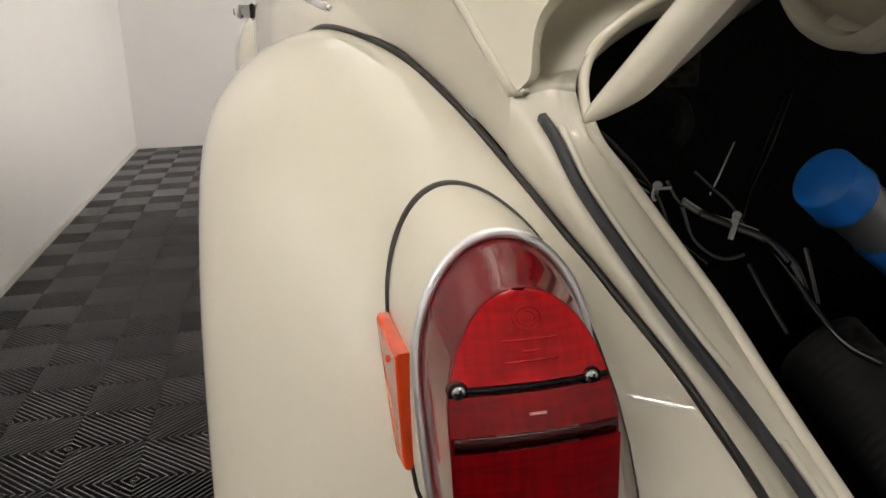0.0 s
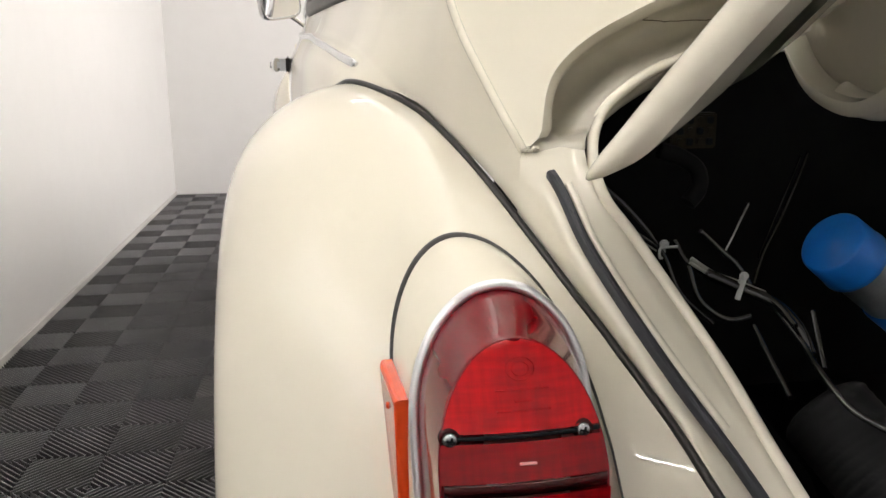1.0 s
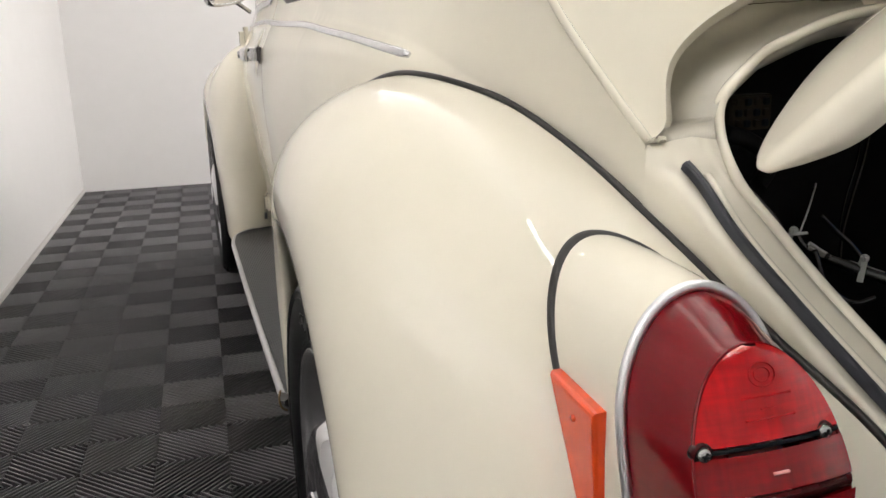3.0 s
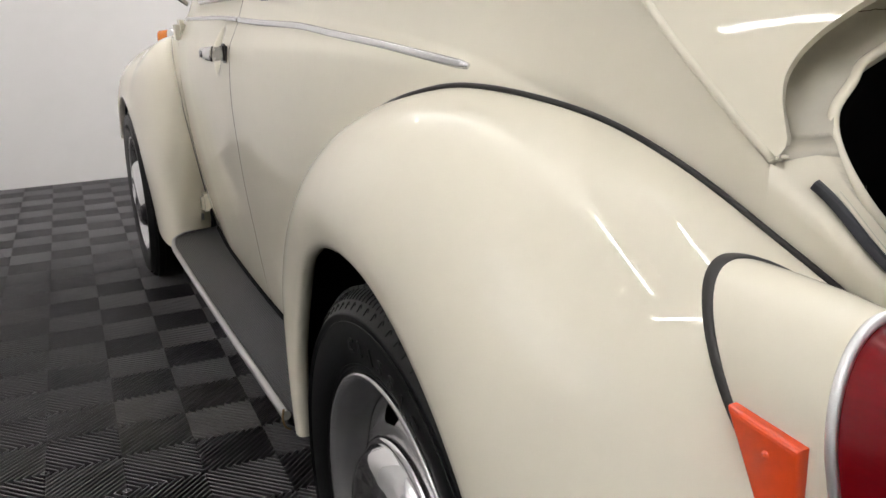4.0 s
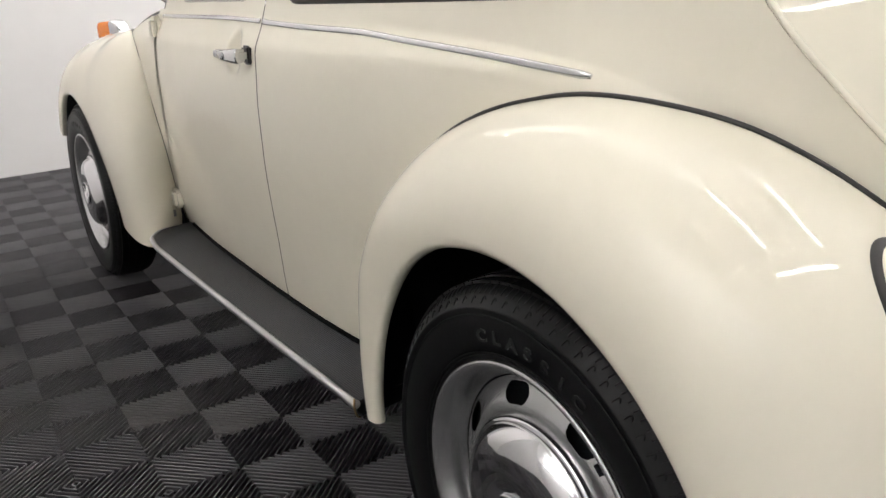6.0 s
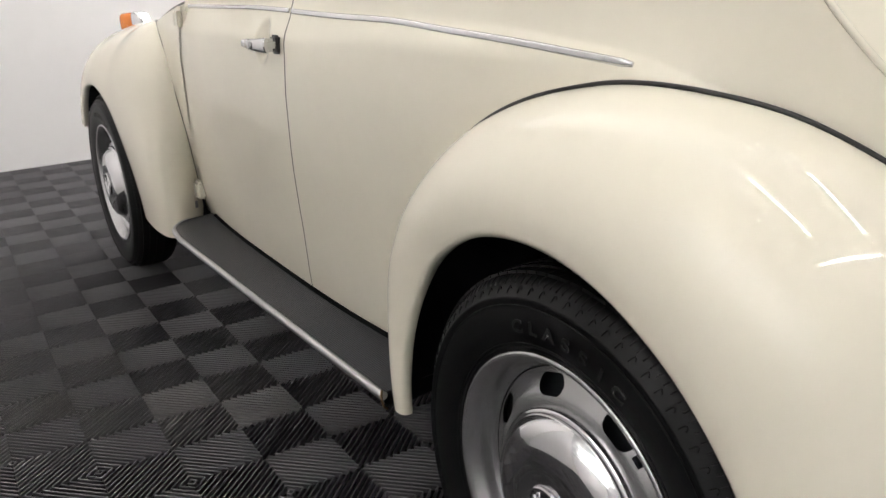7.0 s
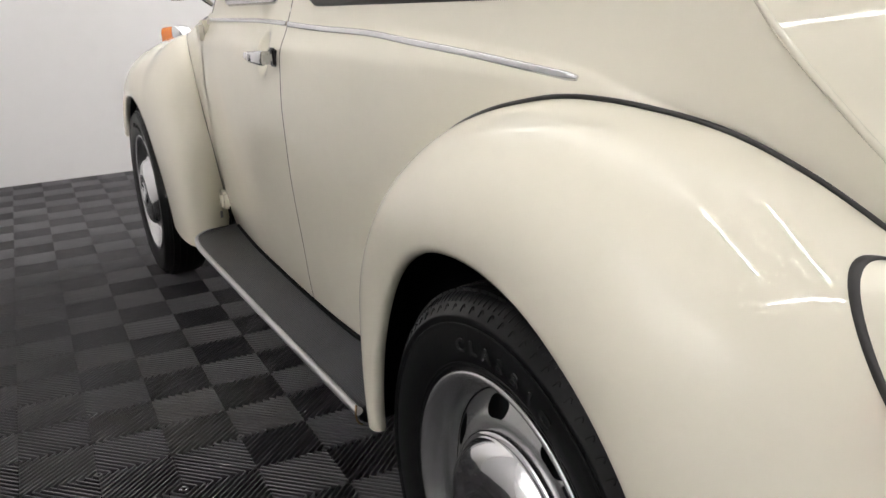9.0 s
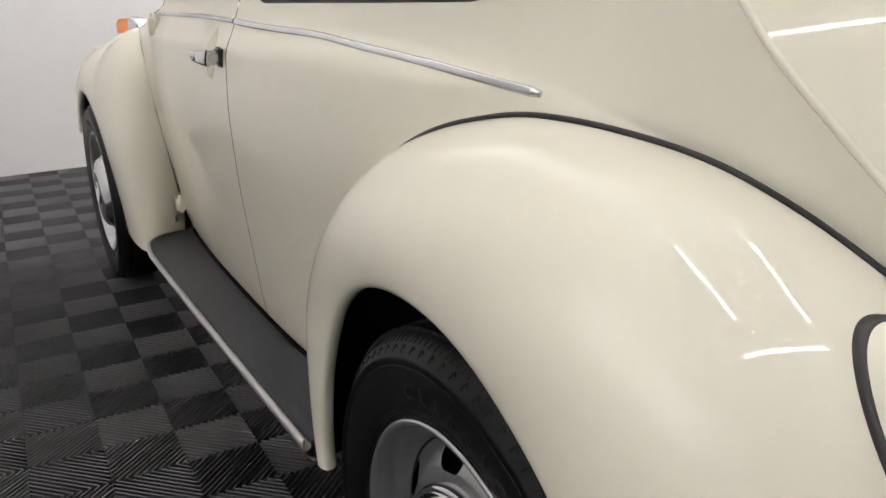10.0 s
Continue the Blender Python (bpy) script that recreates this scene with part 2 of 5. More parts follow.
def tube(bm, path, radius, seg=8, closed=False, caps=True, flat=None):
    p = np.array(path, float)
    n = len(p)
    t = np.gradient(p, axis=0) if not closed else np.roll(p, -1, 0) - np.roll(p, 1, 0)
    t /= np.linalg.norm(t, axis=1)[:, None] + 1e-12
    up = np.array([0, 0, 1.0]) if abs(t[0][2]) < 0.9 else np.array([1.0, 0, 0])
    radius = np.broadcast_to(radius, (n,))
    grid = []
    for i in range(n):
        side = np.cross(t[i], up)
        side /= np.linalg.norm(side) + 1e-12
        up = np.cross(side, t[i])
        a = np.linspace(0, 2 * np.pi, seg + 1)[:-1]
        fx, fy = flat or (1, 1)
        grid.append([p[i] + radius[i] * (fx * np.cos(q) * side + fy * np.sin(q) * up) for q in a])
    grid = np.array(grid)
    grid = np.concatenate([grid, grid[:, :1]], 1)
    vs = sheet(bm, grid, wrap=closed)
    if caps and not closed:
        for row in (vs[0], vs[-1]):
            try:
                bm.faces.new(row[:-1])
            except ValueError:
                pass
    bmesh.ops.remove_doubles(bm, verts=[v for r in vs for v in r], dist=1e-6)


def lathe(bm, profile, n=64, axis="x", keep=None):
    """A turned shape from rows (radius, height along the axis)."""
    pr = np.array(profile, float)
    a = np.linspace(0, 2 * np.pi, n, endpoint=False)
    c, s, h = np.outer(np.cos(a), pr[:, 0]), np.outer(np.sin(a), pr[:, 0]), np.outer(np.ones(n), pr[:, 1])
    grid = {"x": (h, c, s), "y": (c, h, s), "z": (c, s, h)}[axis]
    return sheet(bm, np.stack(grid, -1), wrap=True, keep=keep)


def box(bm, centre, size, bevel=0.0, turn=None):
    r = bmesh.ops.create_cube(bm, size=1.0)
    vs = r["verts"]
    bmesh.ops.scale(bm, vec=size, verts=vs)
    if bevel:
        es = list({e for v in vs for e in v.link_edges})
        out = bmesh.ops.bevel(bm, geom=es, offset=bevel, segments=2, affect="EDGES", clamp_overlap=True)
        vs = list({v for f in out["faces"] for v in f.verts} | {v for v in vs if v.is_valid})
    if turn is not None:
        bmesh.ops.transform(bm, matrix=turn, verts=vs)
    bmesh.ops.translate(bm, vec=centre, verts=vs)
    return vs


def thing(name, label, category, m=None, group="", kind=""):
    ob = new(name)
    ob.empty_display_size = 0.1
    if m is not None:
        ob.matrix_world = m
    return tagged(ob, label, category, group, kind)


def part(name, bm, mat, parent=None, label="", flip=False, thick=0.0):
    """Links a bmesh as one mesh object under a thing or a part."""
    if flip:
        bmesh.ops.scale(bm, vec=(-1, 1, 1), verts=bm.verts)
        bmesh.ops.reverse_faces(bm, faces=bm.faces)
    data = bpy.data.meshes.new(name)
    bm.to_mesh(data)
    bm.free()
    data.materials.append(mat)
    ob = new(name, data)
    ob.parent = parent
    if label:
        tagged(ob, label)
    if thick:
        mod = ob.modifiers.new("thickness", "SOLIDIFY")
        mod.thickness, mod.offset = thick, 0
    return ob


def B():
    return bmesh.new()


# ---------------------------------------------------------------- room
def flat_wall(name, label, corners, thick, mat):
    """A wall with thickness behind a rectangle of room coordinates."""
    bm = B()
    (x0, y0, z0), (x1, y1, z1) = corners
    box(bm, ((x0 + x1) / 2, (y0 + y1) / 2, (z0 + z1) / 2), (abs(x1 - x0), abs(y1 - y0), abs(z1 - z0)))
    ob = part(name, bm, mat)
    ob.matrix_world = ROOM
    return tagged(ob, label, "ceiling" if "ceil" in name else "wall", kind="structure")


flat_wall("wall_west", "smooth white painted wall beside the car", [(WALL_L - 0.15, WALL_E, -0.1), (WALL_L, WALL_F, CEIL)], 0.15, WALLM)
flat_wall("wall_north", "smooth white painted end wall ahead of the car", [(WALL_L - 0.15, WALL_F, -0.1), (WALL_R + 0.15, WALL_F + 0.15, CEIL)], 0.15, WALLM)
flat_wall("wall_east", "plain white wall closing the room", [(WALL_R, WALL_B, -0.1), (WALL_R + 0.15, WALL_F, CEIL)], 0.15, WALLM)
flat_wall("wall_south", "plain light grey wall closing the room behind", [(WALL_W - 0.15, WALL_B - 0.15, -0.1), (WALL_R + 0.15, WALL_B, CEIL)], 0.15, GREYWALL)
# walls of the unseen bay, added to bring in light from the left
flat_wall("wall_added_bay_north", "unseen plain white wall closing the added bay", [(WALL_W - 0.15, WALL_E, -0.1), (WALL_L - 0.15, WALL_E + 0.15, CEIL)], 0.15, WALLM)
flat_wall("wall_added_bay_west", "unseen plain white wall on the far side of the added bay", [(WALL_W - 0.15, WALL_B, -0.1), (WALL_W, WALL_E, CEIL)], 0.15, WALLM)
flat_wall("ceiling", "plain white ceiling with hung lights", [(WALL_W - 0.15, WALL_B - 0.15, CEIL), (WALL_R + 0.15, WALL_F + 0.15, CEIL + 0.1)], 0.1, CEILM)
bm = B()
box(bm, ((WALL_W + WALL_R) / 2, (WALL_F + WALL_B) / 2, -0.062), (WALL_R - WALL_W, WALL_F - WALL_B, 0.10))
floor = part("floor", bm, TILE_BASE)
floor.matrix_world = ROOM
tagged(floor, "dark garage floor of interlocking ribbed plastic tiles", "floor", kind="structure")
bm = B()
box(bm, (WALL_L + 0.005, (WALL_F + WALL_E) / 2, 0.006), (0.010, WALL_F - WALL_E, 0.036), 0.004)
sk = part("baseboard", bm, SKIRT)
sk.matrix_world = ROOM
tagged(sk, "low scuffed white skirting along the wall foot", "skirting", kind="structure")


def tube_light(length, m):
    ob = thing("ceiling_light", "slim glowing white linear tube light hung from the ceiling", "ceiling light", m, group="tube lights on the ceiling")
    bm = B()
    box(bm, (0, 0, 0.03), (0.07, length + 0.04, 0.05), 0.008)
    part("housing", bm, LAMPBODY, ob)
    bm = B()
    box(bm, (0, 0, -0.004), (0.030, length, 0.016), 0.004)
    part("diffuser", bm, GLOW, ob, "glowing white diffuser")
    for sy in (-1, 1):
        bm = B()
        tube(bm, [(0, sy * length * 0.4, 0.05), (0, sy * length * 0.4, CEIL - LAMP_Z)], 0.002, 6)
        part("suspension_wire", bm, ALU, ob)
    return ob


for x, y, length, turned_by in TUBES:
    tube_light(length, ROOM @ pose(x, y, LAMP_Z, 0, 0, turned_by))


def panel_light(length, wide, glow, up_glow, m):
    ob = thing("ceiling_panel_light", "unseen glowing white panel light hung from the ceiling", "ceiling light", m, group="panel lights on the ceiling")
    bm = B()
    box(bm, (0, 0, 0.03), (wide + 0.04, length + 0.04, 0.05), 0.008)
    part("housing", bm, LAMPBODY, ob)
    bm = B()
    box(bm, (0, 0, -0.004), (wide, length, 0.016), 0.004)
    part("diffuser", bm, glow, ob, "glowing white diffuser")
    # upward glow added as fill, so that the ceiling gives softer light
    bm = B()
    box(bm, (0, 0, 0.060), (wide - 0.04, length - 0.06, 0.008), 0.002)
    part("upper_fill_diffuser", bm, up_glow, ob, "unseen upper diffuser added to light the ceiling")
    for sx, sy in ((-1, -1), (-1, 1), (1, -1), (1, 1)):
        bm = B()
        tube(bm, [(sx * wide * 0.43, sy * (length / 2 - 0.2), 0.06), (sx * wide * 0.43, sy * (length / 2 - 0.2), CEIL - LAMP_Z)], 0.002, 6)
        part("suspension_wire", bm, ALU, ob)
    return ob


for x, y, length, wide in PANELS:
    # far and bay panels are added fill light
    glow = GLOW_BAY_FILL if x < 0 else GLOW_PANEL if wide < 0.5 else GLOW_FAR_FILL
    panel_light(length, wide, glow, GLOW_BAY_FILL_UP if x < 0 else GLOW_UP, ROOM @ pose(x, y, LAMP_Z, 0, 0, 4))

# ---------------------------------------------------------------- the car
car = thing("car", "ivory vintage two-door beetle-shaped car with its engine lid open", "car")
HALF = [(-0.75, 0.20), (-0.6, 0.33), (-0.45, 0.44), (-0.3, 0.51), (-0.15, 0.575), (0, 0.624), (0.2, 0.652), (0.4, 0.672), (0.85, 0.693), (1.4, 0.68), (1.84, 0.648), (2.2, 0.60)]
TUCK = [(0.2, 0.10), (0.25, 0.085), (0.30, 0.07), (0.365, 0.055), (0.45, 0.04), (0.64, 0.012), (0.78, 0), (0.85, 0.004), (0.90, 0.026), (0.95, 0.045), (1.05, 0.075), (1.2, 0.13), (1.32, 0.19)]


TUCK_REAR = [(0.2, 0.10), (0.45, 0.04), (0.64, 0.012), (0.70, 0.008), (0.78, 0.009), (0.90, 0.014), (1.0, 0.035), (1.1, 0.07), (1.2, 0.118), (1.32, 0.19)]


CREASE_Z = [(-0.17, 0.801), (-0.125, 0.818), (-0.1, 0.826), (-0.05, 0.844), (0.013, 0.862), (0.08, 0.873), (0.2, 0.886), (0.35, 0.898), (0.5, 0.909), (0.85, 0.921)]
CREASE_D = [(-0.19, 0.0), (-0.12, 0.009), (0.0, 0.013), (0.3, 0.010), (0.6, 0.004), (0.84, 0.0)]


def crease(y, z):
    """The shoulder rolls in up to a sharp line that runs on from the belt moulding to the fender seam."""
    below = smooth(CREASE_Z, y) - np.asarray(z, float)
    roll = np.clip(1 - np.maximum(below, 0) / 0.036, 0, 1) ** 2
    settle = np.clip(1 + np.minimum(below, 0) / 0.16, 0, 1)
    return smooth(CREASE_D, y) * np.where(below > 0, roll - 0.12, 0.88 * settle)


def side_x(y, z):
    """The body side of the left half: x at a place along the car and a height; the belt crease fades out towards the tail."""
    k = np.clip((0.02 - np.asarray(y, float)) / 0.26, 0, 1)
    k = k * k * (3 - 2 * k)
    sink = smooth([(-0.30, 0.050), (-0.20, 0.048), (-0.10, 0.028), (0.0, 0.010), (0.10, 0.0), (2.2, 0.0)], y)
    return -(smooth(HALF, y) - smooth(TUCK, z + sink) * (1 - k) - smooth(TUCK_REAR, z) * k - crease(y, z))


def side_point(y, z, out=0.0):
    y, z = np.asarray(y, float), np.asarray(z, float)
    return np.stack([side_x(y, z) - out, y, z], -1)


# bead between rear fender and body, over y
BEAD_Z = [(-0.30, 0.728), (-0.27, 0.75), (-0.236, 0.771), (-0.204, 0.790), (-0.164, 0.807), (-0.125, 0.818), (-0.08, 0.827), (-0.04, 0.831), (0.0, 0.832), (0.05, 0.828), (0.10, 0.818), (0.15, 0.804), (0.20, 0.785), (0.262, 0.752), (0.333, 0.700), (0.39, 0.645), (0.424, 0.58), (0.452, 0.45), (0.464, 0.24)]
GAP_Y = [(0.24, 1.01), (0.30, 0.985), (0.427, 0.935), (0.537, 0.906), (0.639, 0.88), (0.734, 0.853), (0.822, 0.838), (0.897, 0.845), (0.93, 0.850), (1.32, 0.86)]
HINGE_Y = [(0.24, 1.90), (0.384, 1.83), (0.543, 1.729), (0.717, 1.615), (0.852, 1.578), (0.93, 1.57), (1.32, 1.30)]
RIDGE_Y = [(0.70, -0.36), (0.781, -0.300), (0.811, -0.273), (0.846, -0.2425), (0.88, -0.2125), (0.909, -0.188), (1.0, -0.113), (1.1, -0.03), (1.32, 0.12)]


def in_window(y, z, y0, y1, z0, z1, r):
    cy, cz = np.clip(y, y0 + r, y1 - r), np.clip(z, z0 + r, z1 - r)
    return np.hypot(y - cy, z - cz) < r


QWIN = (0.10, 0.775, 0.952, 1.27, 0.06)
DWIN = (0.93, 1.40, 0.960, 1.27, 0.04)


def window_loop(y0, y1, z0, z1, r, out):
    pts = []
    for cy, cz, a0 in ((y1 - r, z1 - r, 0), (y0 + r, z1 - r, 90), (y0 + r, z0 + r, 180), (y1 - r, z0 + r, 270)):
        for a in np.radians(np.linspace(a0, a0 + 90, 8)):
            pts.append((cy + r * np.cos(a), cz + r * np.sin(a)))
    p = np.array(pts)
    q = []
    for i in range(len(p)):
        a, b = p[i], p[(i + 1) % len(p)]
        k = max(1, int(np.hypot(*(b - a)) / 0.02))
        q += [a + (b - a) * j / k for j in range(k)]
    q = np.array(q)
    return side_point(q[:, 0], q[:, 1], out)


def side_sheet(bm, y_of, z0, z1, cols, rows, hole=None, shift=None):
    """Grid over heights z0..z1; y_of(z) gives the two ends along y."""
    z = np.linspace(z0, z1, rows)
    a, b = y_of(z)
    u = np.linspace(0, 1, cols)[:, None]
    Y = a[None] * (1 - u) + b[None] * u
    Z = np.broadcast_to(z[None], Y.shape)
    P = side_point(Y, Z)
    if shift is not None:
        P[..., 0] += shift(Y, Z)

    def keep(i, j):
        if hole is None:
            return True
        yc, zc = Y[i:i + 2, j:j + 2].mean(), Z[i:i + 2, j:j + 2].mean()
        return not in_window(yc, zc, *hole)

    sheet(bm, P, keep=keep)


def scoop(y, z):
    """The finger recess behind the door handle."""
    e = ((y - 0.955) / 0.036) ** 2 + ((z - 0.850) / 0.042) ** 2
    return 0.021 * np.clip(1 - e, 0, 1)


# the cowl side curves back towards the screen pillar at its top
COWL_END = [(0.2, 2.15), (0.79, 2.15), (0.83, 2.06), (0.86, 1.96), (0.885, 1.86), (0.903, 1.76), (0.914, 1.67), (0.921, 1.59)]

for flip in (False, True):
    # quarter panel over the fender and behind the door
    bm = B()
    y = np.r_[np.linspace(-0.36, 0.36, 90), np.linspace(0.365, 0.464, 26), np.linspace(0.47, 1.0, 50)]
    z_low = np.where(y < 0.4645, smooth(BEAD_Z, y), 0.24)
    z_low = np.where(y < -0.30, 0.728 + (y + 0.30) * 0.7, z_low)
    rows = []
    for yy, zl in zip(y, z_low):
        rows.append(np.linspace(zl, 0.93, 44))
    Z = np.array(rows)
    Y = np.repeat(y[:, None], Z.shape[1], 1)
    # hold the sheet inside the door gap and the rear ridge
    Y = np.minimum(Y, smooth(GAP_Y, Z) - 0.002)
    Y = np.maximum(Y, smooth(RIDGE_Y, Z))
    sheet(bm, side_point(Y, Z))
    side_sheet(bm, lambda z: (smooth(RIDGE_Y, z), smooth(GAP_Y, z) - 0.002), 0.93, 1.32, 110, 60, hole=QWIN)
    bmesh.ops.remove_doubles(bm, verts=bm.verts, dist=1e-5)
    bmesh.ops.dissolve_degenerate(bm, edges=bm.edges, dist=1e-6)
    quarter = part("quarter_panel", bm, PAINT, car, flip=flip)
    # door
    bm = B()
    side_sheet(bm, lambda z: (smooth(GAP_Y, z) + 0.002, smooth(HINGE_Y, z) - 0.010), 0.27, 1.32, 110, 130, hole=DWIN, shift=scoop)
    door = part("door", bm, PAINT, car, flip=flip)
    # cowl side ahead of the door
    bm = B()
    side_sheet(bm, lambda z: (smooth(HINGE_Y, z) + 0.012, smooth(COWL_END, z)), 0.24, 0.921, 24, 60)
    part("cowl_side", bm, PAINT, car, flip=flip)
    bm = B()
    z = np.linspace(0.862, 0.921, 30)
    tube(bm, side_point(smooth(COWL_END, z) + 0.006, z + 0.006, -0.012), 0.0042, 8)
    part("hood_seal", bm, BEAD, car, "black rubber hood seal", flip=flip)
    # dark inside of the gaps
    for table in (GAP_Y, HINGE_Y):
        bm = B()
        z = np.linspace(0.26, 0.93, 30)
        yy = smooth(table, z)
        sunk = -0.010 if table is GAP_Y else -0.0035
        strips(bm, side_point(yy - 0.06, z, sunk), side_point(yy + 0.06, z, sunk))
        part("gap_lining", bm, DARK if table is GAP_Y else PAINT, car, flip=flip)
    # side windows
    for hole, owner, label in ((QWIN, quarter, "quarter"), (DWIN, door, "door")):
        bm = B()
        loop = window_loop(*hole, -0.012)
        f = bm.faces.new([bm.verts.new(p) for p in loop])
        part("window_pane", bm, GLASS, owner, "dark opaque window glass", flip=flip)
        bm = B()
        tube(bm, window_loop(*hole, 0.0), 0.012, 8, closed=True, flat=(1.3, 0.9))
        part("window_seal", bm, GASKET if owner == quarter else ALU, owner, "grey-brown rubber window seal" if owner == quarter else "bright metal window frame", flip=flip)
    # chrome belt moulding
    bm = B()
    y = np.linspace(0.008, 0.838, 60)
    z = smooth([(0.0, 0.851), (0.08, 0.861), (0.2, 0.873), (0.35, 0.885), (0.5, 0.896), (0.67, 0.901), (0.85, 0.908)], y)
    tube(bm, side_point(y, z, 0.001), 0.0056 * np.minimum(1, ((y - 0.003) / 0.012)) ** 0.5, 8, flat=(0.6, 1.0))
    part("belt_moulding", bm, ALU, quarter, "bright metal belt moulding", flip=flip)
    bm = B()
    y = np.linspace(0.852, 1.555, 40)
    z = smooth([(0.85, 0.909), (1.1, 0.914), (1.56, 0.913)], y)
    tube(bm, side_point(y, z, 0.001), 0.0050, 8, flat=(0.6, 1.0))
    part("belt_moulding", bm, ALU, door, "bright metal belt moulding", flip=flip)
    # door handle
    bm = B()
    y = np.linspace(0.859, 0.992, 30)
    f = (y - 0.859) / 0.133
    bow = 0.026 + 0.008 * np.sin(np.clip(f * 1.25, 0, 1) * np.pi) ** 0.7
    pth = np.stack([side_x(y, 0.848 + 0 * y) - bow, y, 0.848 + 0 * y], -1)
    tube(bm, pth, 0.0105 * smooth([(0, 1.2), (0.12, 1.15), (0.3, 1.0), (0.7, 0.9), (1, 0.6)], f), 12, flat=(0.55, 1.15))
    box(bm, (side_x(0.872, 0.848) - 0.0165, 0.872, 0.848), (0.035, 0.026, 0.025), 0.006)
    box(bm, (side_x(0.978, 0.848) - 0.010, 0.978, 0.848), (0.028, 0.014, 0.014), 0.004)
    handle = part("door_handle", bm, CHROME, door, "chrome pull handle", flip=flip)
    bm = B()
    lathe(bm, [(0.0001, 0), (0.0065, 0), (0.0075, 0.003), (0.0075, 0.012)], 20)
    bmesh.ops.translate(bm, vec=(side_x(0.912, 0.848) - 0.0415, 0.912, 0.848), verts=bm.verts)
    part("push_button", bm, STEEL, handle, "round push button", flip=flip)
    bm = B()
    box(bm, (side_x(0.872, 0.848) - 0.003, 0.871, 0.848), (0.010, 0.033, 0.036), 0.004)
    part("handle_gasket", bm, BEAD, door, "black rubber gasket of the handle", flip=flip)
    # hinges
    yy, zz = 1.835, 0.37
    bm = B()
    box(bm, (side_x(yy, zz) - 0.010, yy, zz), (0.030, 0.060, 0.055), 0.008)
    tube(bm, [(side_x(yy, zz) - 0.024, yy + 0.01, zz - 0.036), (side_x(yy, zz) - 0.024, yy + 0.01, zz + 0.036)], 0.009, 10)
    hinge = part("door_hinge", bm, PAINT, door, flip=flip)
    bm = B()
    tube(bm, [(side_x(yy, zz) - 0.024, yy + 0.01, zz - 0.058), (side_x(yy, zz) - 0.024, yy + 0.01, zz - 0.034)], 0.0065, 10)
    part("hinge_pin", bm, CANGREY, hinge, "dark metal hinge pin", flip=flip)
    yy, zz = 1.592, 0.882
    bm = B()
    box(bm, (side_x(yy, zz) - 0.001, yy, zz), (0.036, 0.056, 0.064), 0.012)
    part("door_hinge", bm, PAINT, door, flip=flip)

    # ---- rear fender
    RB = [(-7, 0.464), (10, 0.466), (31.8, 0.498), (38.5, 0.512), (48.9, 0.507), (58.9, 0.508), (78.6, 0.508), (90, 0.512), (99, 0.513), (108.6, 0.514), (117.6, 0.511), (126.5, 0.507), (134, 0.512), (141.7, 0.528), (145.5, 0.5465), (150.3, 0.573), (157.7, 0.603), (165, 0.62), (175, 0.635), (190, 0.64)]
    XB = [(-7, 0.600), (10, 0.625), (31.8, 0.655), (45, 0.659), (59, 0.655), (78.6, 0.636), (90, 0.62), (99, 0.598), (108, 0.567), (117, 0.538), (126, 0.508), (134, 0.483), (142, 0.458), (145.5, 0.450), (152, 0.434), (162, 0.40), (172, 0.37), (190, 0.36)]
    XO = [(-7, 0.732), (30, 0.738), (60, 0.755), (90, 0.766), (130, 0.768), (190, 0.765)]
    X1 = [(-7, 0.66), (30, 0.70), (60, 0.70), (90, 0.70), (130, 0.64), (150, 0.56), (165, 0.53), (190, 0.52)]
    R1 = [(-7, 0.470), (10, 0.470), (30, 0.502), (60, 0.505), (90, 0.507), (130, 0.525), (150, 0.557), (165, 0.58), (190, 0.60)]
    X2 = [(-7, 0.745), (30, 0.760), (60, 0.770), (90, 0.775), (130, 0.782), (160, 0.785), (190, 0.78)]
    R2 = [(-7, 0.470), (10, 0.468), (30, 0.477), (60, 0.455), (90, 0.442), (130, 0.464), (150, 0.44), (165, 0.43), (190, 0.44)]
    phi = np.linspace(-7, 188, 150)

    def lip_r(p):
        return smooth([(-7, 0.402), (9, 0.387), (30, 0.374), (60, 0.362), (90, 0.351), (105, 0.345), (120, 0.339), (145, 0.335), (190, 0.335)], p)

    def fender_grid(phi, tau, inset=0.0):
        rb, xb, xo, rl = smooth(RB, phi), smooth(XB, phi), smooth(XO, phi), lip_r(phi)
        x1, r1, x2, r2 = smooth(X1, phi), smooth(R1, phi), smooth(X2, phi), smooth(R2, phi)
        t = np.asarray(tau)[None]
        x = xb[:, None] * (1 - t) ** 3 + 3 * x1[:, None] * t * (1 - t) ** 2 + 3 * x2[:, None] * t * t * (1 - t) + xo[:, None] * t ** 3
        r = rb[:, None] * (1 - t) ** 3 + 3 * r1[:, None] * t * (1 - t) ** 2 + 3 * r2[:, None] * t * t * (1 - t) + rl[:, None] * t ** 3
        if not inset:
            # rolled lip at the arch
            x = np.c_[x, xo - 0.004, xo - 0.014, xo - 0.022]
            r = np.c_[r, rl - 0.006, rl - 0.007, rl + 0.004]
        else:
            x, r = x - inset, r - inset
        a = np.radians(phi)[:, None]
        return np.stack([-x, r * np.cos(a), 0.32 + r * np.sin(a)], -1)

    tau = np.linspace(0, 1, 40)
    FENDER = fender_grid(phi, tau)
    bm = B()
    sheet(bm, FENDER)
    fender = part("rear_fender", bm, PAINT, car, flip=flip)
    bm = B()
    sheet(bm, fender_grid(phi, np.linspace(0.0, 0.97, 24), 0.012))
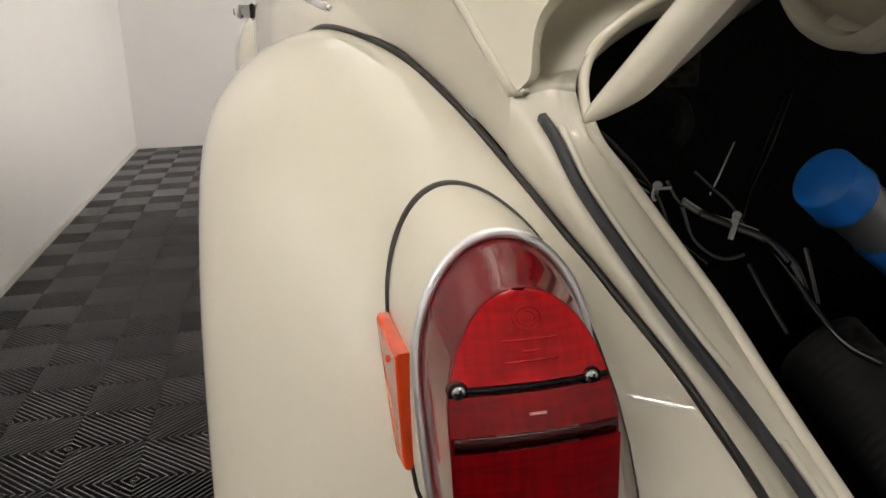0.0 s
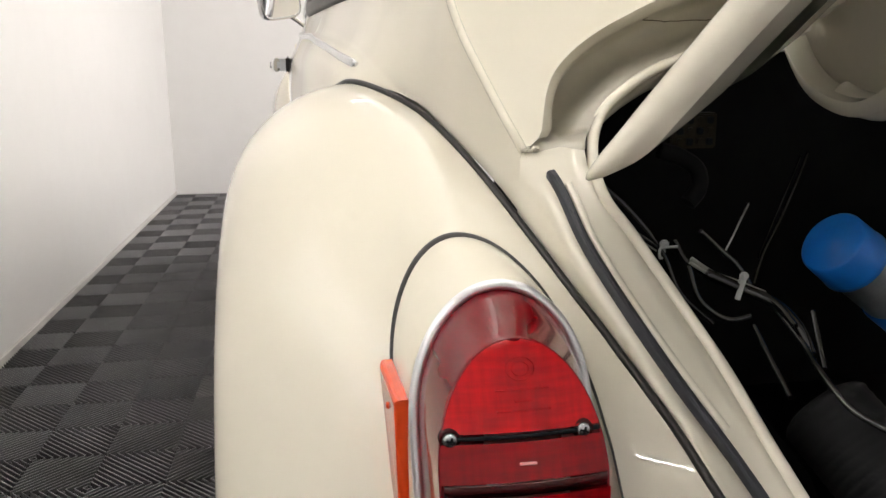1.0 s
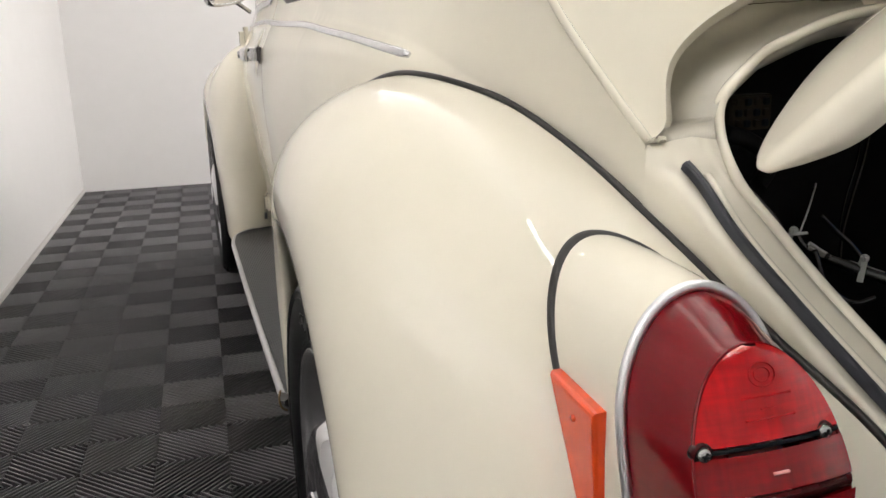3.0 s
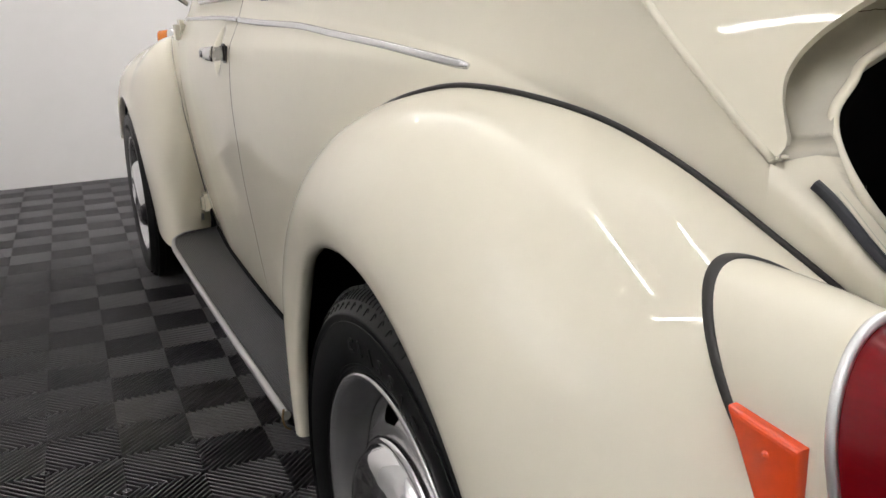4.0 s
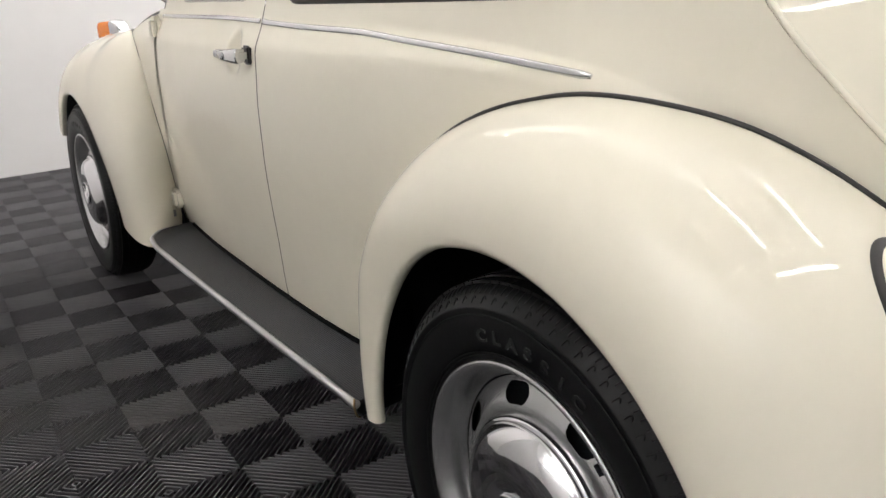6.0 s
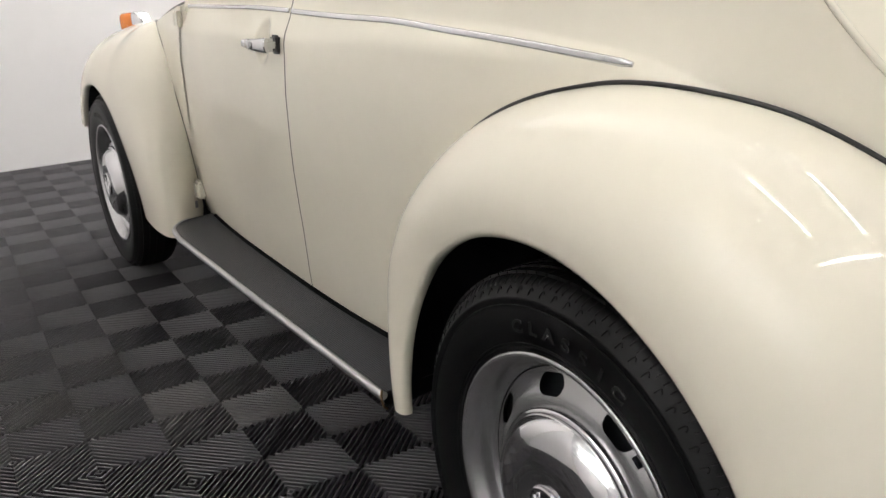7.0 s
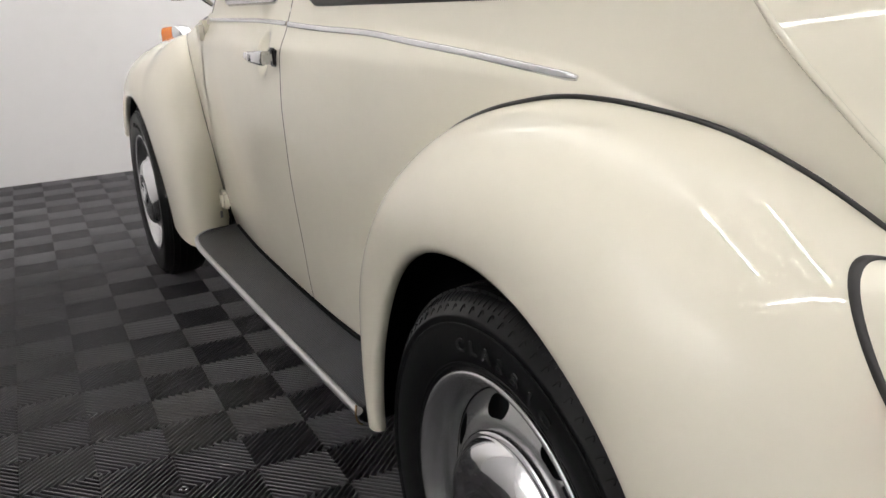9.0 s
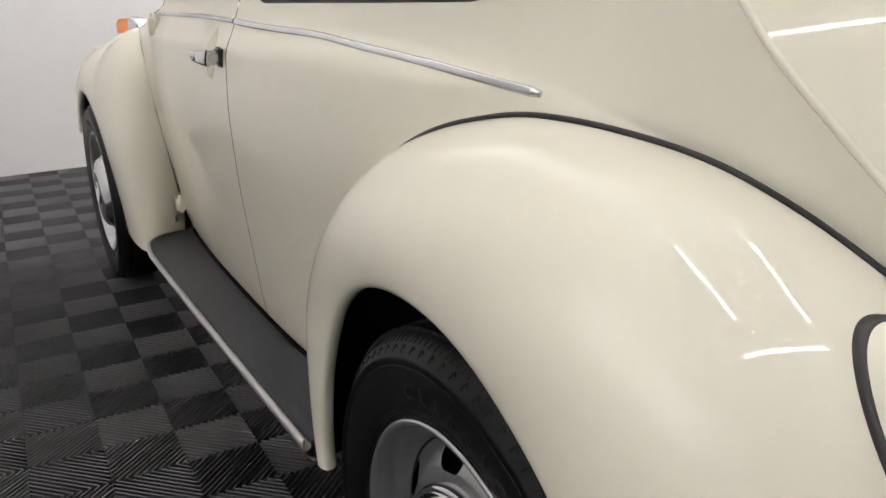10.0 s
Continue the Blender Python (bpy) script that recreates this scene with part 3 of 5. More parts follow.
    lining = fender_grid(phi, np.array([0.0]), 0.0)[:, 0]
    inner = lining * [0, 0.75, 0.75] + [-0.50, 0, 0.08]
    strips(bm, lining, inner)
    hub = np.repeat([[-0.50, 0, 0.32]], len(phi), 0)
    strips(bm, inner, hub)
    part("wheel_well", bm, DARK, fender, "black undercoated wheel well", flip=flip)
    bm = B()
    tube(bm, FENDER[:, 0] + [-0.0028, 0, 0.0018], 0.0032, 8)
    part("fender_bead", bm, BEAD, fender, "thin black rubber bead along the seam", flip=flip)

    # ---- body behind: band between bead and lid opening, seal, opening flange
    band_in = spline([(-0.5035, -0.298, 0.781), (-0.4925, -0.329, 0.760), (-0.481, -0.374, 0.717), (-0.4625, -0.421, 0.674), (-0.441, -0.462, 0.633), (-0.4165, -0.496, 0.593), (-0.384, -0.55, 0.53), (-0.35, -0.60, 0.46)], 60)
    seam_phi = np.linspace(126, 166, 14)
    seam_r, seam_a = smooth(RB, seam_phi), np.radians(seam_phi)
    band_out = spline(np.stack([-smooth(XB, seam_phi) + 0.002, seam_r * np.cos(seam_a), 0.32 + seam_r * np.sin(seam_a)], -1), 60)
    seal_in = band_in + np.array([0.012, -0.004, 0.004])
    edge = spline([(-0.458, -0.326, 0.785), (-0.456, -0.338, 0.763), (-0.435, -0.353, 0.73), (-0.403, -0.395, 0.672), (-0.388, -0.44, 0.635), (-0.3765, -0.49, 0.594), (-0.350, -0.55, 0.53), (-0.31, -0.59, 0.46)], 60)
    edge_in = edge + np.array([0.004, 0.03, -0.01])
    bm = B()
    mid = (band_in + band_out) / 2 + np.array([-0.004, -0.006, 0.002]) * np.clip(np.arange(60) / 14, 0, 1)[:, None]
    cols = np.stack([band_out, mid, band_in, seal_in + np.array([0, 0.006, -0.004]), (seal_in + edge) / 2 + np.array([-0.002, -0.006, 0.003]), edge, edge_in], 1)
    sheet(bm, cols)
    CORNER = cols[0, 2:6]
    rearside = part("rear_side_panel", bm, PAINT, car, flip=flip)
    bm = B()
    sl = band_in[4:] + np.array([0.006, -0.005, 0.003])
    across = edge[4:] - band_in[4:]
    along = np.gradient(sl, axis=0)
    along /= np.linalg.norm(along, axis=1)[:, None]
    across -= along * (across * along).sum(1)[:, None]
    across /= np.linalg.norm(across, axis=1)[:, None]
    up = np.cross(along, across)
    up *= np.sign(up[:, 2])[:, None]

    def flat_strip(bm, c, half, lift, last, cap=True):
        ring = [c - across[last] * half - up[last] * 0.003, c - across[last] * half + up[last] * lift, c - across[last] * half * 0.75 + up[last] * (lift + 0.0012), c + across[last] * half * 0.75 + up[last] * (lift + 0.0008), c + across[last] * half + up[last] * lift * 0.8, c + across[last] * half - up[last] * 0.003]
        vs = sheet(bm, np.stack(ring, 1))
        if cap:
            bm.faces.new(vs[0])

    flat_strip(bm, sl + across * 0.0014, 0.0038, 0.0029, slice(None))
    part("lid_seal", bm, SEAL, rearside, "dark rubber seal strip of the engine lid", flip=flip)
    bm = B()
    tube(bm, sl + across * 0.0004 + up * 0.0038, 0.0010, 6)
    part("seal_rib", bm, SEAL, rearside, "raised rib of the lid seal", flip=flip)
    for piece in (slice(2, 31), slice(37, 55)):
        bm = B()
        flat_strip(bm, (sl + across * 0.0089)[piece], 0.0030, 0.0034, piece, False)
        part("seal_channel", bm, PAINT, rearside, "pale metal edge beside the seal", flip=flip)
        bm = B()
        tube(bm, (sl + across * 0.0122 + up * 0.0012)[piece], 0.0006, 6)
        part("channel_joint", bm, CRACK, rearside, "thin dark joint along the pale edge", flip=flip)

# upper rear panel round the lid opening, with the gutter
RIDGE_X = lambda z: side_x(smooth(RIDGE_Y, z), z)
bm = B()
LIP = [(0.0, 0.966), (0.2, 0.952), (0.35, 0.917), (0.42, 0.886), (0.445, 0.870), (0.458, 0.859), (0.470, 0.845), (0.478, 0.828), (0.483, 0.809), (0.487, 0.796), (0.512, 0.782)]


def rear_y(x, z):
    """The rear panel bows backwards between the ridges."""
    ridge = smooth(RIDGE_Y, z)
    width = -side_x(ridge, z)
    return ridge - smooth([(0.78, 0.15), (0.9, 0.17), (1.1, 0.15), (1.32, 0.10)], z) * np.clip(1 - (np.abs(x) / width) ** 2, 0, 1)


u = np.linspace(-1, 1, 181)
v = np.linspace(0, 1, 50)
lx, lz = np.array(LIP)[:, 0], np.array(LIP)[:, 1]
ratio = lx / -RIDGE_X(lz)
ratio[-1] = 1.0
LIP_U = np.stack([ratio, lz], 1)
grid = []
for uu in u:
    zl = float(smooth(LIP_U, abs(uu)))
    z = zl + (1.32 - zl) * v
    x = uu * -RIDGE_X(z)
    grid.append(np.stack([x, rear_y(x, z), z], -1))
sheet(bm, grid)
rear_panel = part("rear_panel", bm, PAINT, car)
lipc = np.array([c[0] for c in grid])
liptop = lipc
lipc = lipc[3:-3]
bm = B()
sgn = np.sign(lipc[:, 0])
ax = np.abs(lipc[:, 0])
edge_x = np.sign(lipc[:, 0]) * smooth([(0, 0), (0.30, 0.27), (0.40, 0.358), (0.445, 0.401), (0.471, 0.430), (0.483, 0.449), (0.515, 0.456)], ax)
edge_z = smooth([(0, 0.90), (0.27, 0.878), (0.358, 0.853), (0.401, 0.836), (0.430, 0.815), (0.449, 0.798), (0.456, 0.782)], np.abs(edge_x))
edge_y = smooth([(0, -0.24), (0.358, -0.262), (0.401, -0.282), (0.430, -0.291), (0.456, -0.312)], np.abs(edge_x))
deep = np.stack([(lipc[:, 0] + edge_x) / 2 * 0.99, np.maximum(edge_y, lipc[:, 1]) + 0.068, (lipc[:, 2] + edge_z) / 2], -1)
inward = np.stack([edge_x, 0 * edge_x, edge_z], -1) - lipc * [1, 0, 1]
inward /= np.linalg.norm(inward, axis=1)[:, None] + 1e-9
rolled = lipc + inward * 0.007 + [0, 0.002, 0]
over = lipc + inward * 0.012 + [0, 0.012, 0]
edgec = np.stack([edge_x, edge_y, edge_z], -1)
wall_c = (over + deep) / 2 + [0, 0.012, 0.004]
foot_c = (deep + edgec) / 2 + [0, 0.01, -0.004]
brim_c = edgec + [0, -0.004, 0.004]
strips(bm, lipc, rolled, over, wall_c, deep, foot_c, brim_c, edgec + [0, 0.0, -0.01], edgec + [0, 0.02, -0.02])
gutter = part("gutter", bm, PAINT_SHADED, rear_panel, "rain gutter round the engine lid opening, ivory darkened for shade")
for k in (0, -1):
    start = liptop[:3] if k == 0 else liptop[:-4:-1]
    high = np.array([*start, lipc[k], over[k], wall_c[k], deep[k], foot_c[k], brim_c[k], edgec[k]])
    cor = CORNER * ([1, 1, 1] if high[0, 0] < 0 else [-1, 1, 1])
    d = np.r_[0, np.cumsum(np.linalg.norm(np.diff(high, axis=0), axis=1))]
    dc = np.r_[0, np.cumsum(np.linalg.norm(np.diff(cor, axis=0), axis=1))]
    low = np.stack([np.interp(d / d[-1] * dc[-1], dc, cor[:, c]) for c in range(3)], -1)
    bm = B()
    sheet(bm, np.stack([low + [0, 0.004, -0.006], low, low * 0.66 + high * 0.34 + [0, -0.001, 0.002], low * 0.3 + high * 0.7 + [0, -0.001, 0.001], high, high + [0, 0.004, 0.003]], 1))
    ledge = part("gutter_ledge", bm, PAINT_SHADED, rear_panel, "welded ledge at the gutter's foot, ivory darkened for shade")
    # lumpy sealer along the weld
    rng = np.random.default_rng(5)
    for j, (p, q) in enumerate(((low[0], low[4] * 0.6 + low[5] * 0.4),)):
        f = np.linspace(0, 1, 26)[:, None]
        pth = p * (1 - f) + q * f + [0, -0.001, 0.003] + rng.normal(0, 0.0008, (26, 3))
        bm = B()
        tube(bm, pth, 0.0015 + 0.0008 * rng.random(26), 8)
        part("seam_sealer", bm, SEALER, ledge, "glossy lumpy seam sealer")
bm = B()
row = []
for c in np.stack([lipc, over, wall_c, deep, foot_c, brim_c], 1):
    k = next((j for j in range(1, 5) if c[j][2] >= 0.892 > c[j + 1][2]), None)
    if k:
        f = (c[k][2] - 0.892) / (c[k][2] - c[k + 1][2])
        row.append(c[k] * (1 - f) + c[k + 1] * f + [0, -0.0008, 0])
row = np.array(row)
rng = np.random.default_rng(9)
row[:, 2] += np.convolve(rng.normal(0, 0.003, len(row)), np.ones(9) / 9, "same")
tube(bm, row, 0.0005, 6)
part("seam_crack", bm, CRACK, gutter, "thin rusty crack along the gutter seam")
bm = B()
mirrored = [-1, 1, 1]
lip_path = np.concatenate([edge[50:3:-4], edgec[6:-6:6], (edge * mirrored)[6:51:4]])
tube(bm, spline(lip_path, 240) + [0, -0.002, 0.001], 0.0050, 10)
part("opening_lip", bm, PAINT, rear_panel, "rolled painted lip of the engine lid opening")
# ridge weld along the rear corner of the quarter panels
for flip in (False, True):
    bm = B()
    z = np.linspace(0.783, 1.3, 60)
    y = smooth(RIDGE_Y, z)
    tube(bm, side_point(y, z, 0.0), 0.0040, 8)
    part("corner_seam", bm, PAINT, rear_panel, flip=flip)

# roof, front screen, hood, tail apron: plain closing panels
bm = B()
y = np.linspace(0.10, 1.30, 50)
u = np.linspace(-1, 1, 40)
zt, xt = 1.32, -side_x(y, 1.32 + 0 * y)
crown = 0.18 * np.sin(np.clip((y - 0.02) / 1.36, 0, 1) * np.pi) ** 0.6
grid = [[(uu * xx, yy, zt + cc * (1 - uu * uu) ** 0.8) for uu in u] for yy, xx, cc in zip(y, xt, crown)]
sheet(bm, grid)
part("roof", bm, PAINT, car)
bm = B()
z = np.linspace(0.93, 1.32, 20)
ya = smooth(HINGE_Y, z)
xa = -side_x(ya, z)
sheet(bm, [[(uu * xx, yy + 0.10 * (1 - uu * uu), zz) for uu in u] for zz, yy, xx in zip(z, ya, xa)])
part("windscreen", bm, GLASS, car, "dark windscreen glass")
bm = B()
y = np.linspace(1.57, 3.0, 40)
zc = smooth([(1.57, 0.93), (1.9, 0.915), (2.3, 0.88), (2.7, 0.78), (2.92, 0.60), (3.0, 0.42)], y)
xh = smooth([(1.57, 0.60), (1.9, 0.57), (2.2, 0.50), (2.6, 0.42), (3.0, 0.25)], y)
zs = smooth([(1.57, 0.91), (1.9, 0.85), (2.3, 0.78), (2.7, 0.62), (3.0, 0.36)], y)
sheet(bm, [[(uu * xx, yy, b + (a - b) * (1 - abs(uu) ** 2.4)) for uu in u] for yy, a, b, xx in zip(y, zc, zs, xh)])
part("front_hood", bm, PAINT, car)
bm = B()
x = np.linspace(-0.31, 0.31, 30)
sheet(bm, [[(xx, -0.60 - 0.08 * (1 - (xx / 0.31) ** 2) * (0.4 + 0.6 * w), 0.46 - 0.22 * w) for w in np.linspace(0, 1, 10)] for xx in x])
part("tail_apron", bm, PAINT, car)
bm = B()
box(bm, (0, 1.1, 0.25), (1.14, 2.0, 0.10), 0.02)
part("floor_pan", bm, DARK, car, "black underbody pan")

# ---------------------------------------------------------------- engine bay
# compartment walls, all in one near-black colour
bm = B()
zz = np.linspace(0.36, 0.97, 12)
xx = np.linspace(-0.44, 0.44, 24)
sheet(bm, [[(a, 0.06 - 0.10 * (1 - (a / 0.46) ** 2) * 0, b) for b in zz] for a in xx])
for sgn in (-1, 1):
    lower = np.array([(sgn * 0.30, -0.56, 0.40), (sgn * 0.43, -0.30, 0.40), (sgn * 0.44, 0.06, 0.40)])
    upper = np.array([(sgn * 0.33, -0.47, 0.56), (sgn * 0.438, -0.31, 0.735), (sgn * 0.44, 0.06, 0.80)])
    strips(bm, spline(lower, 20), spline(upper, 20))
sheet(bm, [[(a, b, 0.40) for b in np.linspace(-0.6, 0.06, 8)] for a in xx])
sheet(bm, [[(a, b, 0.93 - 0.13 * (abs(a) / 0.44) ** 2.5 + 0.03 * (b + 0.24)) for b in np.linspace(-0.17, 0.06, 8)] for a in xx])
bay = part("engine_bay", bm, BAY, car, "near-black engine compartment")


# ---------------------------------------------------------------- engine lid, swung up
lid = new("engine_lid")
lid.parent = car
LID_W = [(-0.090, 0.04), (-0.086, 0.18), (-0.076, 0.32), (-0.058, 0.40), (-0.038, 0.455), (-0.020, 0.475), (-0.005, 0.480), (0.03, 0.472), (0.085, 0.458), (0.14, 0.440), (0.24, 0.395), (0.36, 0.335), (0.42, 0.29), (0.45, 0.235), (0.465, 0.15), (0.47, 0.04)]
LID_UP = radians(31.6)


def lid_point(x, u, n):
    """The lid's own sheet: x across, u from the hinge end to the handle end, n outwards."""
    d = n - 0.006 + 0.22 * (1 - (x / 0.488) ** 2)
    return (x, -0.430 - math.cos(LID_UP) * u + math.sin(LID_UP) * d, 0.797 + math.sin(LID_UP) * u + math.cos(LID_UP) * d)


us = np.r_[np.linspace(-0.090, 0.1, 60), np.linspace(0.11, 0.41, 20), np.linspace(0.42, 0.47, 14)]
uw = smooth(LID_W, us)
q = np.linspace(-1, 1, 41)
bm = B()
sheet(bm, [[lid_point(a * w, t, 0.0) for a in q] for t, w in zip(us, uw)])
part("outer_skin", bm, PAINT, lid)
rim = [(w, t) for t, w in zip(us, uw)] + [(-w, t) for t, w in zip(us[::-1], uw[::-1])]
r0 = np.array([lid_point(a, t, 0.0) for a, t in rim])

def rim_point(a, t, k, n):
    """The rolled rim grows from the hinge corner towards the handle end."""
    f = min(1.0, max(0.0, (t + 0.045) / 0.11))
    f = 0.15 + 0.85 * f * f * (3 - 2 * f)
    return lid_point(a * (1 + (k - 1) * (0.6 + 0.4 * f)), 0.13 + (t - 0.13) * (1 + (k - 1) * 0.5), n * f)


r1 = np.array([rim_point(a, t, 1.034, -0.024) for a, t in rim])
rm = [np.array([rim_point(a, t, k, n) for a, t in rim]) for k, n in ((1.013, 0.0), (1.026, -0.002), (1.036, -0.007), (1.039, -0.015))]
r2 = np.array([rim_point(a, t, 1.018, -0.034) for a, t in rim])
r3 = np.array([rim_point(a, t, 0.85, -0.046) for a, t in rim])
ledge = np.array([rim_point(a, t, 0.79, -0.047) for a, t in rim])
r4 = np.array([rim_point(a, t, 0.77, -0.004) for a, t in rim])
bm = B()
sheet(bm, np.stack([r0, *rm, r1, r2], 1), wrap=True)
part("rim_flange", bm, PAINT, lid)
bm = B()
ra = np.array([rim_point(a, t, 0.965, -0.039) for a, t in rim])
rb = np.array([rim_point(a, t, 0.915, -0.041) for a, t in rim])
sheet(bm, np.stack([r2, ra, rb, r3, ledge, r4], 1), wrap=True, keep=lambda i, j: not (j == 2 and 0.03 < rim[i][1] < 0.15))
part("inner_frame", bm, PAINT, lid)
# dark sheet behind the slots, standing in for shade in the hollow frame
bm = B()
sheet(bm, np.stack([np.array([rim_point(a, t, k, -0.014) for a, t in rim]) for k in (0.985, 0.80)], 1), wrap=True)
part("frame_shade_sheet", bm, DARK, lid, "dark sheet standing in for the shade inside the lid frame")
for sgn in (-1, 1):
    bm = B()
    arm = spline([(sgn * 0.180, -0.47, 0.935), (sgn * 0.193, -0.39, 0.850), (sgn * 0.202, -0.335, 0.820), (sgn * 0.213, -0.285, 0.835), (sgn * 0.222, -0.25, 0.88), (sgn * 0.222, -0.22, 0.93)], 40)
    across = np.array([0.024, 0, 0.006])
    thick = np.array([0, 0.003, 0.006])
    sheet(bm, np.stack([arm - across + thick, arm + across + thick, arm + across - thick, arm - across - thick, arm - across + thick], 1))
    tube(bm, arm[4:26] + [0, -0.004, -0.004], 0.012, 10)
    arm_part = part("hinge_arm", bm, PAINT, lid, "painted curved hinge arm")
    bm = B()
    chord = arm[0] + (arm[-1] - arm[0]) * np.linspace(0, 1, 40)[:, None]
    strips(bm, arm[2:-2], chord[2:-2] * 0.8 + arm[2:-2] * 0.2)
    part("arm_web", bm, PAINT, arm_part, thick=0.002)


# ---------------------------------------------------------------- wheels
# groove colour, darker than the tyre's rubber
GROOVE = material("dark_groove_rubber", (0.003, 0.003, 0.003), 0.6, spec=0.15)
BLACK = material("dull_black", (0.0015, 0.0015, 0.0016), 0.8, spec=0.1)


def wheel(name_label):
    ob = new("wheel")
    tagged(ob, name_label)
    bm = B()
    tyre = [(0.196, -0.045), (0.205, -0.064), (0.214, -0.068), (0.226, -0.073), (0.245, -0.077), (0.265, -0.0775), (0.276, -0.0765), (0.2785, -0.0785), (0.281, -0.0765), (0.286, -0.072), (0.297, -0.064), (0.303, -0.056), (0.307, -0.045), (0.309, -0.015), (0.309, 0.015), (0.307, 0.045), (0.300, 0.060), (0.280, 0.074), (0.250, 0.078), (0.214, 0.068), (0.196, 0.045)]
    lathe(bm, tyre, 120)
    t = part("tyre", bm, RUBBER, ob, "black rubber tyre")
    # shoulder blocks of the tread
    bm = B()
    for k in range(96):
        a = 2 * math.pi * k / 96
        for r, h, sx, sr, st in ((0.3062, -0.046, 0.016, 0.004, 0.0182), (0.3082, -0.024, 0.018, 0.004, 0.0182), (0.3087, 0.000, 0.020, 0.004, 0.0182), (0.3082, 0.024, 0.018, 0.004, 0.0182)):
            m = Matrix.Rotation(a, 4, "X") @ Matrix.Translation((h, r, 0)) @ Matrix.Diagonal((sx, sr, st, 1))
            bmesh.ops.create_cube(bm, size=1.0, matrix=m)
    tagged(part("tread", bm, RUBBER, t), kind="stuff")
    # hooked sipes and short radial ribs moulded into the shoulder
    bm = B()
    shoulder = lambda r: float(smooth([(0.2785, -0.0783), (0.281, -0.0765), (0.286, -0.0722), (0.297, -0.0643), (0.303, -0.0563), (0.307, -0.046)], r))
    for k in range(84):
        a = 2 * math.pi * k / 84
        hook = []
        for f in np.linspace(0, 1, 8):
            r = 0.2840 + 0.0075 * math.sin(f * 2.5)
            th = a + 0.022 * f * f
            hook.append((shoulder(r), r * math.cos(th), r * math.sin(th)))
        tube(bm, hook, 0.0009, 5)
    tagged(part("shoulder_siping", bm, GROOVE, t, "fine hooked sipes on the tyre shoulder"), kind="stuff")
    bm = B()
    for k in range(168):
        a = 2 * math.pi * k / 168
        tube(bm, [(shoulder(r), r * math.cos(a + (r - 0.294) * 0.6), r * math.sin(a + (r - 0.294) * 0.6)) for r in np.linspace(0.2945, 0.3065, 4)], 0.0010, 5)
    tagged(part("shoulder_ribbing", bm, RUBBER, t, "short radial ribs on the tyre shoulder"), kind="stuff")
    # fine raised rings on the sidewall
    q = np.linspace(0, 2 * np.pi, 121)[:-1]
    for r, h in ((0.2150, -0.0686), (0.2190, -0.0705), (0.2700, -0.0773)):
        bm = B()
        tube(bm, np.stack([h + 0 * q, r * np.cos(q), r * np.sin(q)], -1), 0.0009, 5, closed=True)
        part("sidewall_ring", bm, RUBBER, t, "fine raised ring on the sidewall")
    bm = B()
    rimp = [(0.2075, -0.0655), (0.2090, -0.0690), (0.2060, -0.0715), (0.2010, -0.0700), (0.1970, -0.0640), (0.1900, -0.055), (0.1865, -0.040), (0.1830, -0.030), (0.1770, -0.0265)]
    lathe(bm, rimp, 120)
    part("rim", bm, STEEL, ob, "silver painted steel rim")
    # wheel disc with eight slots
    bm = B()
    rr = np.linspace(0.118, 0.1775, 60)
    prof = [(r, float(smooth([(0.118, -0.045), (0.130, -0.046), (0.145, -0.044), (0.160, -0.037), (0.172, -0.030), (0.1775, -0.0265)], r))) for r in rr]
    na = 720
    ang = np.linspace(0, 360, na, endpoint=False) + 180 / na

    def keep(i, j):
        r = (rr[j] + rr[j + 1]) / 2
        d = (ang[i] - 74 + 22.5) % 45 - 22.5
        tx = math.radians(d) * 0.157
        cx = min(max(tx, -0.0105), 0.0105)
        return math.hypot(tx - cx, r - 0.157) > 0.0138

    lathe(bm, prof, na, keep=keep)
    part("wheel_disc", bm, STEEL, ob, "silver steel disc with oval slots")
    bm = B()
    q = np.linspace(0, 2 * np.pi, 97)[:-1]
    tube(bm, np.stack([-0.0268 + 0 * q, 0.1775 * np.cos(q), 0.1775 * np.sin(q)], -1), 0.0011, 6, closed=True)
    part("rim_joint", bm, BLACK, ob, "dark joint between disc and rim")
    bm = B()
    lathe(bm, [(0.0001, -0.012), (0.18, -0.012), (0.19, 0.03)], 60)
    part("brake_drum", bm, DARK, ob, "black brake drum behind the slots")
    bm = B()
    lathe(bm, [(0.129, -0.040), (0.1300, -0.052), (0.1280, -0.0555), (0.1240, -0.0570), (0.1222, -0.0568), (0.1210, -0.0590), (0.112, -0.073), (0.098, -0.080), (0.07, -0.0845), (0.052, -0.0855), (0.047, -0.0835), (0.030, -0.0845), (0.0001, -0.0855)], 96)
    cap = part("hub_cap", bm, CHROME, ob, "polished chrome hub cap")
    bm = B()
    a = np.linspace(0, 2 * np.pi, 49)[:-1]
    tube(bm, np.stack([-0.0855 + 0 * a, 0.036 * np.cos(a), 0.036 * np.sin(a)], -1), 0.003, 6, closed=True)
    for s in (-1, 1):
        tube(bm, [(-0.0865, s * 0.020, 0.022), (-0.0865, s * 0.008, -0.018)], 0.003, 6)
    part("embossed_mark", bm, CHROME, cap, "embossed round mark")
    bm = B()
    m = Matrix.Rotation(math.radians(44), 4, "X") @ Matrix.Translation((-0.058, 0, 0.181)) @ Matrix.Diagonal((0.006, 0.014, 0.0050, 1))
    box(bm, (0, 0, 0), (1, 1, 1))
    bmesh.ops.transform(bm, matrix=m, verts=bm.verts)
    part("balance_weight", bm, DARK, ob, "dark balance weight on the rim")
    # raised lettering on the sidewall
    word = "CLASSIC"
